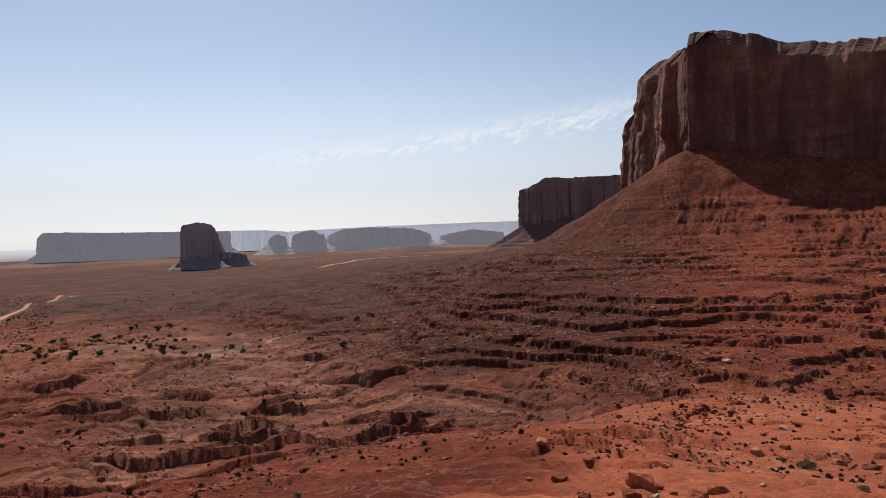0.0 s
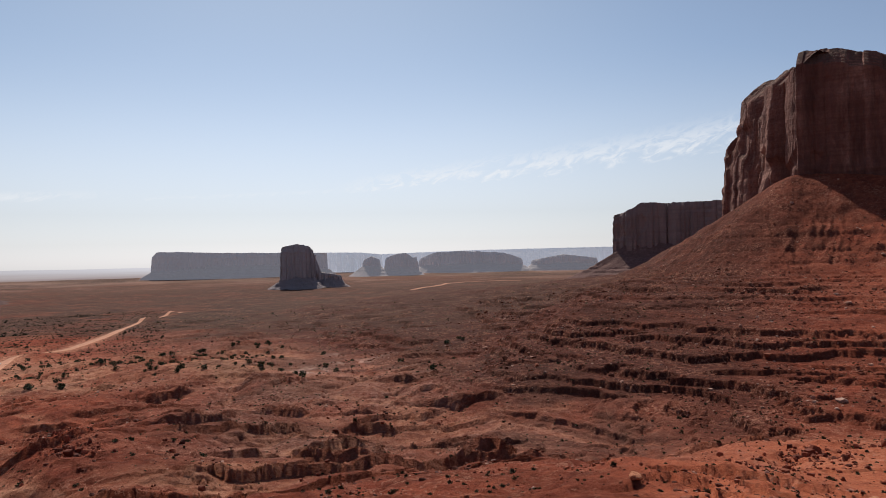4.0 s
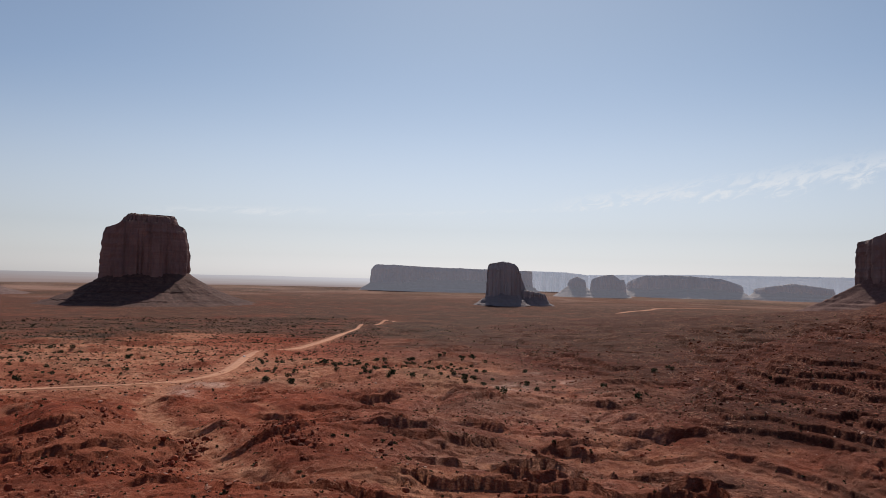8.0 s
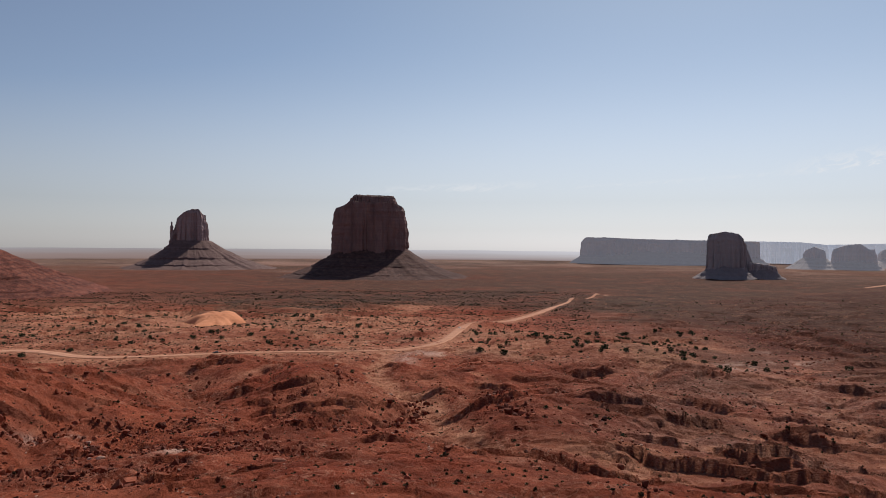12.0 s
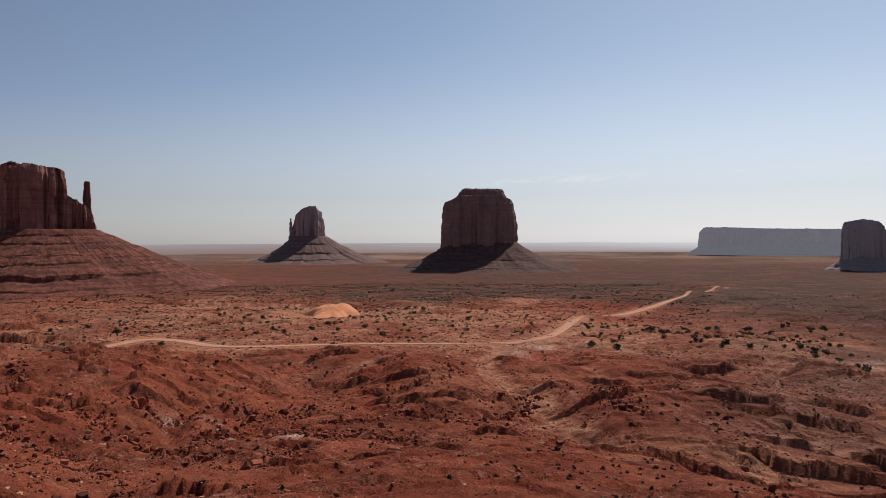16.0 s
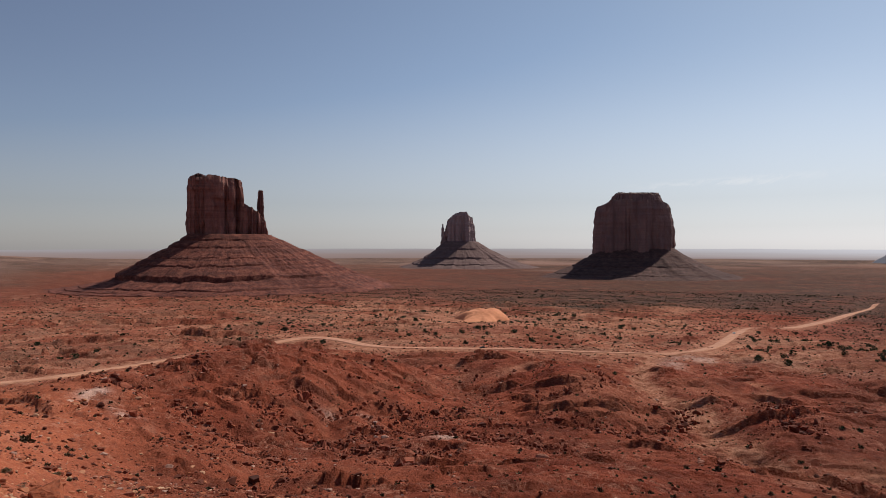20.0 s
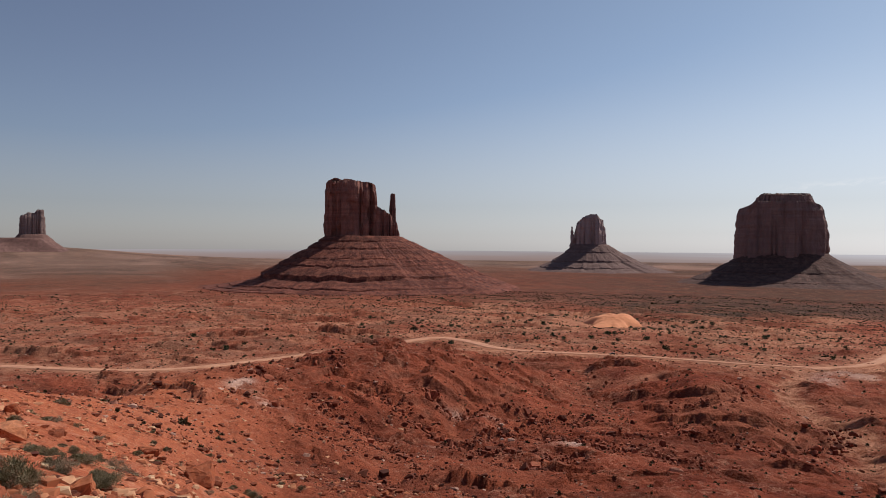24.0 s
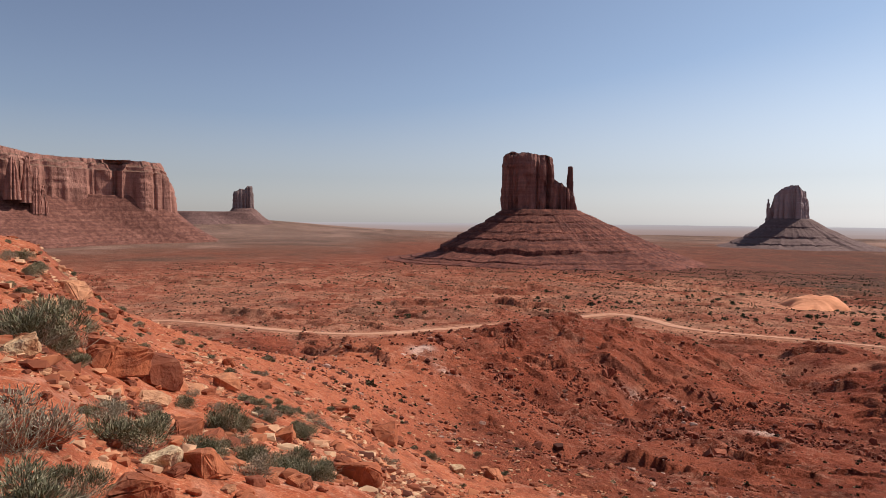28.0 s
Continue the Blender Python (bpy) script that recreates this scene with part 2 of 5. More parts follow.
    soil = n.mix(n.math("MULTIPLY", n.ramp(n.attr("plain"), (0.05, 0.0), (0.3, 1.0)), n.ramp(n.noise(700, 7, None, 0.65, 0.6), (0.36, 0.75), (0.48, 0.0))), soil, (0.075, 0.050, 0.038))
    soil = n.mix(n.ramp(fine, (0.36, 0.45), (0.47, 0.0)), soil, (0.11, 0.035, 0.02))
    # dark specks painted in for the shadows of small rocks
    soil = n.mix(n.ramp(n.noise(2.1, 7, None, 0.78), (0.34, 0.6), (0.40, 0.0)), soil, (0.085, 0.028, 0.018))
    soil = n.mix(n.ramp(n.noise(2.9, 7, None, 0.75), (0.60, 0.0), (0.68, 0.45)), soil, (0.50, 0.26, 0.175))
    crust = n.math("ABSOLUTE", n.math("SUBTRACT", n.noise(9, 6, None, 0.62, 0.8), 0.5))
    soil = n.mix(n.math("MULTIPLY", n.ramp(crust, (0.0, 0.6), (0.022, 0.0)), n.ramp(n.noise(40, 4), (0.42, 0.0), (0.6, 1.0))), soil, (0.52, 0.25, 0.165))
    soil = n.mix(n.ramp(n.noise(1.3, 6, None, 0.8), (0.60, 0.0), (0.66, 0.5)), soil, (0.055, 0.018, 0.012))
    n.bsdf.inputs["Specular IOR Level"].default_value = 0.04
    b = n.bump(n.noise(4.0, 8, None, 0.72), n.math("SUBTRACT", 1.0, n.math("MULTIPLY", n.attr("hill"), 0.85)), 2.5)
    return n.done(soil, n.bump(n.noise(0.4, 5, None, 0.65), 0.7, 0.16, b))


def cliff_rock(name, dark, base, light, varnish=0.5, streak=14.0, relief=1.0, beds=0.6):
    n = Nodes(name, 0.92)
    cols = n.noise(streak, 7, n.stretch(1, 1, 0.22), 0.62, 0.4)
    color = n.ramp(n.noise(streak * 2.2, 7, n.stretch(1, 1, 0.32), 0.68, 0.35), (0.32, dark), (0.52, base), (0.72, light))
    bands = n.noise(7, 4, n.stretch(0.04, 0.04, 1.0), 0.6)
    color = n.mix(n.ramp(bands, (0.45, 0.0), (0.62, 0.4)), color, dark)
    stain = n.noise(streak * 1.3, 6, n.stretch(1, 1, 0.12), 0.65)
    color = n.mix(n.ramp(stain, (0.52, 0.0), (0.68, varnish)), color, tuple(c * 0.5 for c in dark))
    color = n.mix(n.ramp(n.noise(3, 5), (0.35, 0.3), (0.6, 0.0)), color, dark)
    # earth and scrub that lie on the flat tops and ledges
    up = n.add("ShaderNodeSeparateXYZ", Vector=n.add("ShaderNodeNewGeometry").outputs["Normal"]).outputs["Z"]
    color = n.mix(n.math("MULTIPLY", n.ramp(up, (0.5, 0.0), (0.8, 0.8)), n.ramp(n.noise(12, 5), (0.3, 0.5), (0.6, 1.0))), color, tuple(0.3 * c + 0.7 * e for c, e in zip(dark, (0.075, 0.058, 0.036))))
    b = n.bump(cols, 0.85, 5.0 * relief)
    b = n.bump(n.noise(5, 5, n.stretch(0.06, 0.06, 1.0), 0.65), beds, 1.6 * relief, b)
    b = n.bump(n.noise(streak * 0.7, 6, None, 0.65), 0.7, 3.5 * relief, b)
    return n.done(color, n.bump(n.noise(4, 6, n.stretch(1, 1, 0.6)), 0.8, 1.8 * relief, b))


def talus_rock(name, dark, base, light):
    n = Nodes(name, 0.95)
    color = n.ramp(n.noise(14, 6), (0.32, dark), (0.5, base), (0.7, light))
    bands = n.noise(7, 4, n.stretch(0.03, 0.03, 1.0), 0.6)
    color = n.mix(n.ramp(bands, (0.45, 0.0), (0.6, 0.6)), color, dark)
    color = n.mix(n.ramp(n.noise(3.5, 5), (0.38, 0.4), (0.55, 0.0)), color, tuple(c * 0.5 for c in dark))
    return n.done(color, n.bump(n.noise(5, 6), 0.9, 2.5))


M_GROUND = desert_ground()
RED = ((0.14, 0.060, 0.050), (0.28, 0.122, 0.095), (0.47, 0.23, 0.17))
# MID and DUSK: stone greyed for distance, haze put into the colour
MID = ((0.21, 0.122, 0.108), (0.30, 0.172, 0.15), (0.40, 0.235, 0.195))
# LIT: sandstone lightened for the sunlit cliff of the long mesa
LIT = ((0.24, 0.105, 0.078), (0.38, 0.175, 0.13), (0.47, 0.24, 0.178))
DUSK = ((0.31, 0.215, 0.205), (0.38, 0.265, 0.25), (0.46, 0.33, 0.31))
# FAR, HAZE, PALE: pale distance haze put into the base colours
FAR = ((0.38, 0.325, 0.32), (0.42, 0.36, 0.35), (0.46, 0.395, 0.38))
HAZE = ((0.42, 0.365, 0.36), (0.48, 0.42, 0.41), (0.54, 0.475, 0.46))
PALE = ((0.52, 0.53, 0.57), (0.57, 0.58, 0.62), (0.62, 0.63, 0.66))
M_MESA = cliff_rock("mesa_sandstone", (0.115, 0.045, 0.034), (0.23, 0.098, 0.072), (0.46, 0.235, 0.17), 0.6, 18)
M_CLIFF, M_TALUS = cliff_rock("red_sandstone", *RED, 0.4, 24), talus_rock("red_talus", (0.085, 0.028, 0.020), (0.20, 0.062, 0.041), (0.31, 0.11, 0.07))
M_CLIFF_MID, M_TALUS_MID = cliff_rock("haze_tinted_sandstone", *MID, streak=22), talus_rock("brown_talus", (0.075, 0.040, 0.034), (0.125, 0.064, 0.052), (0.18, 0.094, 0.074))
M_CLIFF_LIT, M_TALUS_LIT = cliff_rock("sunlit_sandstone", *LIT, 0.75, 26, 1.0, 0.2), talus_rock("orange_talus", (0.11, 0.042, 0.031), (0.21, 0.083, 0.06), (0.31, 0.14, 0.10))
M_DUSK, M_DUSK_TALUS = cliff_rock("haze_mauve_sandstone", *DUSK, 0.3, 26), talus_rock("haze_mauve_talus", (0.15, 0.09, 0.08), (0.20, 0.12, 0.105), (0.25, 0.155, 0.135))
M_FAR, M_FAR_TALUS = cliff_rock("haze_grey_sandstone", *FAR, 0.3, 40, 0.3), talus_rock("haze_grey_talus", (0.27, 0.222, 0.216), (0.30, 0.248, 0.24), (0.33, 0.272, 0.262))
M_HAZE, M_HAZE_TALUS = cliff_rock("haze_glow_sandstone", *HAZE, 0.2, 50, 0.3), talus_rock("haze_glow_talus", (0.24, 0.20, 0.19), (0.27, 0.225, 0.21), (0.30, 0.25, 0.235))
M_PALE = cliff_rock("haze_blue_sandstone", *PALE, 0.1, 60, 0.2)
# added glow on the farthest mesas, standing in for haze
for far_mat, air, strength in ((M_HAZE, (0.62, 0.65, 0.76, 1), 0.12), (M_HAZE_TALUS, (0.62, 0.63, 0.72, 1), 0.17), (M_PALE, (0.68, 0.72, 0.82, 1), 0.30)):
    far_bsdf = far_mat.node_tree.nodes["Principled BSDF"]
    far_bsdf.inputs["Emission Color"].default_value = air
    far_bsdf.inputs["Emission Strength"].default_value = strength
# pinkish haze painted into castle butte, low ridge and promontory
M_ROSE = cliff_rock("haze_rose_sandstone", (0.22, 0.15, 0.138), (0.28, 0.19, 0.17), (0.35, 0.24, 0.21), 0.3, 30, 0.5)
M_ROSE_TALUS = talus_rock("haze_rose_talus", (0.15, 0.082, 0.070), (0.20, 0.108, 0.092), (0.25, 0.14, 0.118))

# ---- the lie of the land ----
LATTICE = np.random.RandomState(7).rand(8, 256, 256)


def lattice_noise(x, y, seed=0):
    """Smooth noise from -1 to 1 with one cell to the unit."""
    xi, yi = np.floor(x).astype(np.int64), np.floor(y).astype(np.int64)
    fx, fy = x - xi, y - yi
    fx, fy = fx * fx * fx * (fx * (fx * 6 - 15) + 10), fy * fy * fy * (fy * (fy * 6 - 15) + 10)
    t = LATTICE[seed % 8]
    ox, oy = seed * 37, seed * 91
    x0, x1, y0, y1 = (xi + ox) & 255, (xi + ox + 1) & 255, (yi + oy) & 255, (yi + oy + 1) & 255
    a = t[x0, y0] * (1 - fx) + t[x1, y0] * fx
    b = t[x0, y1] * (1 - fx) + t[x1, y1] * fx
    return (a * (1 - fy) + b * fy) * 2 - 1


def fractal(x, y, size, octaves=4, seed=0, gain=0.5):
    total, amp, norm = 0.0, 1.0, 0.0
    for k in range(octaves):
        c, s = math.cos(0.7 * k + seed), math.sin(0.7 * k + seed)
        total = total + amp * lattice_noise((x * c - y * s) / size + 11.3 * k, (x * s + y * c) / size - 7.1 * k, seed + k)
        norm, amp, size = norm + amp, amp * gain, size * 0.47
    return total / norm


def step(a, b, v):
    t = np.clip((v - a) / (b - a), 0, 1)
    return t * t * (3 - 2 * t)


def terrace(z, tall, flat=0.72, drop=0.62):
    """Beds of rock: a gentle tread, then a steep riser that takes drop of each bed's height."""
    q = z / tall
    f = np.floor(q)
    t = q - f
    g = np.where(t < flat, t * (1 - drop) / flat, (1 - drop) + drop * (t - flat) / (1 - flat))
    return (f + g) * tall


def across(x, y, az):
    """Metres right of and along the line that leaves the lookout towards az."""
    a = math.radians(az)
    return x * math.cos(a) + y * math.sin(a), -x * math.sin(a) + y * math.cos(a)


def mound(x, y, az, r, wide, deep, tall):
    u, v = across(x, y, az)
    return tall * np.exp(-(u / wide) ** 2 - ((v - r) / deep) ** 2)


def ridge(x, y, az0, r0, az1, r1, wide, tall):
    """A long hump between two places."""
    a, b = spot(az0, r0), spot(az1, r1)
    dx, dy = b.x - a.x, b.y - a.y
    t = np.clip(((x - a.x) * dx + (y - a.y) * dy) / (dx * dx + dy * dy), 0, 1)
    d = np.hypot(x - a.x - t * dx, y - a.y - t * dy)
    return tall * np.exp(-(d / wide) ** 2)


def spur(x, y, line, near, far, blunt=10.0):
    """Height of a ridge whose crest runs through (az, r, z) places; near and far are the slopes of its two sides."""
    best = np.full(np.shape(x), -1e4)
    pts = [(*spot(a, r).xy, h) for a, r, h in line]
    for a, b in zip(pts, pts[1:]):
        dx, dy = b[0] - a[0], b[1] - a[1]
        t = np.clip(((x - a[0]) * dx + (y - a[1]) * dy) / (dx * dx + dy * dy), 0, 1)
        cx, cy = a[0] + t * dx, a[1] + t * dy
        d = np.hypot(x - cx, y - cy)
        slope = np.where(np.hypot(x, y) < np.hypot(cx, cy), near, far)
        best = np.maximum(best, a[2] + t * (b[2] - a[2]) - slope * (np.sqrt(d * d + blunt * blunt) - blunt))
    return best


# crests of the ridges below the lookout: (az, r, z)
RED_RIDGE = ((99, 190, -38), (93, 240, -41.5), (86, 290, -44.5), (80.5, 335, -45.5), (76, 395, -53), (71, 425, -66))
MIDDLE_SPUR = ((61, 530, -84), (55, 410, -71), (51, 305, -65), (49, 240, -64))
LOW_DOME = ((40.5, 320, -69), (36.5, 268, -62), (33, 212, -57))
ROAD_KNOB = ((46.5, 445, -78), (43.5, 430, -79))

FALL_R = (0, 3, 8, 16, 40, 80, 150, 250, 400, 600, 900, 1500, 2500, 3300, 4100, 4400, 4980)
FALL_Z = (-1.75, -2.3, -4.2, -7.5, -17, -33, -52, -68, -82, -93, -102, -112, -116, -116, -112, -104, -90)

# the hillside on which the lookout stands falls less steeply to the left and rear
SIDE_AZ = (-180, -120, -60, 68, 80, 88, 93, 97, 102.5, 107.5, 112.5, 117, 120.5, 126, 180)
SIDE_FALL = (0, 0.1, 1, 1, 0.95, 0.87, 0.76, 0.65, 0.53, 0.42, 0.33, 0.19, 0.05, -0.04, 0)

# the mesa on the right: corners of its foot as (az, r), from the lookout
MESA_FOOT = ((-16.0, 1900), (-14.5, 1460), (-19.8, 1140), (-27.0, 1130), (-36.0, 1080), (-50.0, 1100), (-70.0, 1300), (-60.0, 2300), (-30.0, 2700))
APRON_D = (0, 100, 200, 350, 600, 850, 1000, 1400)
APRON_DROP = (0, 0.34, 0.60, 0.83, 0.96, 1.08, 1.18, 1.4)


def mesa_corners():
    return [spot(a, r) for a, r in MESA_FOOT]


def outside(x, y, corners):
    """Distance from a polygon's outline, negative inside it."""
    best = np.full(np.shape(x), 1e9)
    inside = np.zeros(np.shape(x), bool)
    for a, b in zip(corners, corners[1:] + corners[:1]):
        dx, dy = b.x - a.x, b.y - a.y
        t = np.clip(((x - a.x) * dx + (y - a.y) * dy) / (dx * dx + dy * dy), 0, 1)
        best = np.minimum(best, np.hypot(x - a.x - t * dx, y - a.y - t * dy))
        crosses = ((a.y > y) != (b.y > y)) & (x < (b.x - a.x) * (y - a.y) / (b.y - a.y + 1e-12) + a.x)
        inside ^= crosses
    return np.where(inside, -best, best)


ROAD = ((130, 760), (122.8, 720), (111.2, 650), (107.4, 600), (102, 535), (97.4, 505), (94, 515), (88, 560), (84, 600), (80.8, 640), (78.5, 665),
        (75.3, 725), (72.5, 680), (70.1, 612), (65.3, 600), (58.3, 600), (51.6, 588), (46.9, 593), (43.7, 620), (42.1, 680), (40.6, 840), (39.7, 900),
        (37.0, 910), (34.3, 1080), (33.4, 1180), (31.5, 1410), (28.7, 1640))
TRACK = ((10.5, 2350), (9.0, 2560), (8.0, 2650), (7.4, 2850), (5.0, 3000), (1.0, 3050))
WASH_LINE = ((45.5, 600), (47.6, 510), (48.2, 430), (46, 340), (43, 285), (40.5, 235), (37, 190))


# hard beds that stand out of the talus: height, drop
HARD_BEDS = ((78, 2.5), (54, 3.5), (34, 2.5), (20, 7), (0, 4), (-16, 3))


def near_line(x, y, line):
    """Distance from a path given as (az, r) places."""
    best = np.full(np.shape(x), 1e9)
    places = [spot(a, r) for a, r in line]
    for a, b in zip(places, places[1:]):
        dx, dy = b.x - a.x, b.y - a.y
        t = np.clip(((x - a.x) * dx + (y - a.y) * dy) / (dx * dx + dy * dy), 0, 1)
        best = np.minimum(best, np.hypot(x - a.x - t * dx, y - a.y - t * dy))
    return best


# lines of broken rock on the slopes of the red ridge and the spurs below the road
CHAINS = (((84.5, 286), (82, 268), (80, 255), (76, 235), (72.8, 212), (70.5, 190), (68, 172)), ((76, 262), (72, 262), (68, 270), (64, 276)), ((60, 255), (56, 262), (52, 250), (48, 242)),
          ((90, 258), (86, 238), (82, 214), (79, 188)), ((75, 222), (70, 205), (64, 190), (60, 175)), ((66, 240), (62, 225), (57, 212), (53, 200)), ((40, 312), (37.5, 280), (36, 250)), ((70, 238), (66.5, 262)), ((57, 300), (53, 318), (50, 345)), ((47.5, 262), (45, 282), (44, 305)),
          ((-13, 150), (-17, 175), (-20, 215), (-24, 250)), ((-2, 140), (-6, 165), (-10, 200)))


def near_chain(x, y):
    best = np.full(np.shape(x), 1e9)
    for line in CHAINS:
        best = np.minimum(best, near_line(x, y, line))
    return np.maximum(best + 7 * fractal(x, y, 18, 4, 2, 0.6), 0)


def pale_flats(x, y):
    """Bare bleached flats in the badlands."""
    spread = mound(x, y, 18.9, 570, 14, 24, 1.7) + mound(x, y, 15.4, 615, 20, 14, 1.5) + mound(x, y, 16.6, 690, 12, 16, 1.3) + mound(x, y, 12.5, 640, 22, 12, 0.8) + mound(x, y, 43.0, 560, 26, 14, 0.8) + mound(x, y, 45.5, 520, 9, 30, 0.9)
    spread = spread + mound(x, y, 91.4, 236, 4, 5, 1.6) + mound(x, y, 89.3, 205, 4, 4, 1.4) + mound(x, y, 75, 205, 5, 4, 1.2) + mound(x, y, 68, 195, 5, 4, 1.2) + mound(x, y, 63.5, 220, 7, 4, 1.2) + mound(x, y, 72.5, 262, 9, 4, 0.9)
    return np.clip(spread * step(-0.28, 0.12, fractal(x, y, 14, 4, 1)), 0, 1)


SAND_STREAKS = ((53, 900, 70, 22), (58, 830, 60, 16), (66, 930, 75, 20), (49, 760, 50, 18), (71, 830, 60, 12), (78, 760, 70, 12), (84, 900, 80, 16), (90, 720, 60, 10), (62, 700, 50, 9), (74, 620, 45, 8), (46, 900, 60, 25), (95, 850, 70, 14))


def sand_flats(x, y):
    """Bare sand beside the road."""
    spread = mound(x, y, 44.5, 590, 66, 32, 2.0) + mound(x, y, 40, 560, 40, 18, 0.9)
    for az, r, wide, deep in SAND_STREAKS:
        spread = spread + mound(x, y, az, r, wide, deep, 1.7)
    return np.clip(spread, 0, 2) * step(-0.3, 0.2, fractal(x, y, 12, 3, 1))


def cuesta(x, y, period, tall, seed):
    """Tilted beds of rock that break off sheer towards the lookout and fall back gently behind, here and there."""
    v = across(x, y, 35)[1]
    q = (v + 1.3 * period * fractal(x, y, period * 2.2, 6, seed, 0.6)) / period
    f = q - np.floor(q)
    there = step(-0.02, 0.14, fractal(x, y, period * 1.5, 4, seed + 2))
    return tall * there * ((1 - f) ** 1.8 - 0.3)


# low rock banks that stand out of the badlands: (az, r, half width, height)
BANKS_EAST = ((28.3, 335, 16, 4.5), (22.0, 504, 14, 3.8), (21.4, 387, 10, 4.1), (17.2, 221, 8, 3.3), (17.0, 258, 8, 1.2), (13.9, 355, 7, 3.2), (11.9, 468, 12, 3.5), (8.5, 395, 12, 3.6), (5.3, 392, 10, 3.5), (4.9, 321, 13, 3.4), (2.5, 463, 15, 2.8), (10.0, 604, 14, 3.6), (4.7, 238, 5, 6.1), (1.5, 239, 6, 3.6), (3.8, 157, 7, 1.7), (15.6, 285, 6, 1.7), (30.0, 479, 10, 5.0), (12.0, 995, 25, 3.7), (-24.2, 406, 12, 3.0), (-16.4, 423, 16, 3.8), (-22.9, 459, 19, 3.4), (-26.3, 625, 47, 4.7), (-27.5, 948, 51, 4.3))
BANKS_WEST = ((79.6, 393, 16, 2.9), (82.5, 532, 24, 3.2), (91.0, 526, 9, 3.9), (94.4, 514, 13, 2.3), (71.2, 358, 13, 2.1), (74.8, 273, 6, 2.0), (60.9, 468, 12, 3.8), (65.7, 528, 18, 3.2), (51.9, 279, 9, 2.9), (49.1, 286, 6, 2.1), (47.0, 221, 5, 2.3), (53.0, 250, 6, 2.2), (63.9, 204, 5, 1.5), (38.8, 279, 13, 2.6), (43.6, 321, 7, 2.4), (37.8, 414, 9, 3.1), (45.9, 484, 12, 5.1), (55.0, 332, 8, 3.0), (66.6, 351, 9, 2.1), (92.0, 663, 12, 2.5), (97.6, 872, 22, 3.3))


def banks(x, y):
    """Ledges of rock with a sheer side towards the lookout and a tread that falls back into the slope."""
    z = np.zeros(np.shape(x))
    for az, r, half, tall in BANKS_EAST + BANKS_WEST:
        at = spot(az, r)
        near = np.hypot(x - at.x, y - at.y) < 2.6 * half + 14 * tall
        if not near.any():
            continue
        px, py = x[near], y[near]
        u, v = across(px, py, az)
        half = half * 1.5
        w = v - r - 0.28 * half * fractal(px, py, half * 0.9, 4, int(r) % 8) - 0.25 * u * math.sin(r)
        face = tall * step(-0.4, 0.4, w) * np.exp(-np.maximum(w, 0) / (5 * tall))
        foot = 0.3 * tall * np.exp(-(w / (2.5 * tall)) ** 2) * (w < 0)
        beds = 1.0 + 0.22 * fractal(px, py, 5.0, 3, 2)
        z[near] += np.exp(-(u / half) ** 4) * (face * beds - foot)
    return z


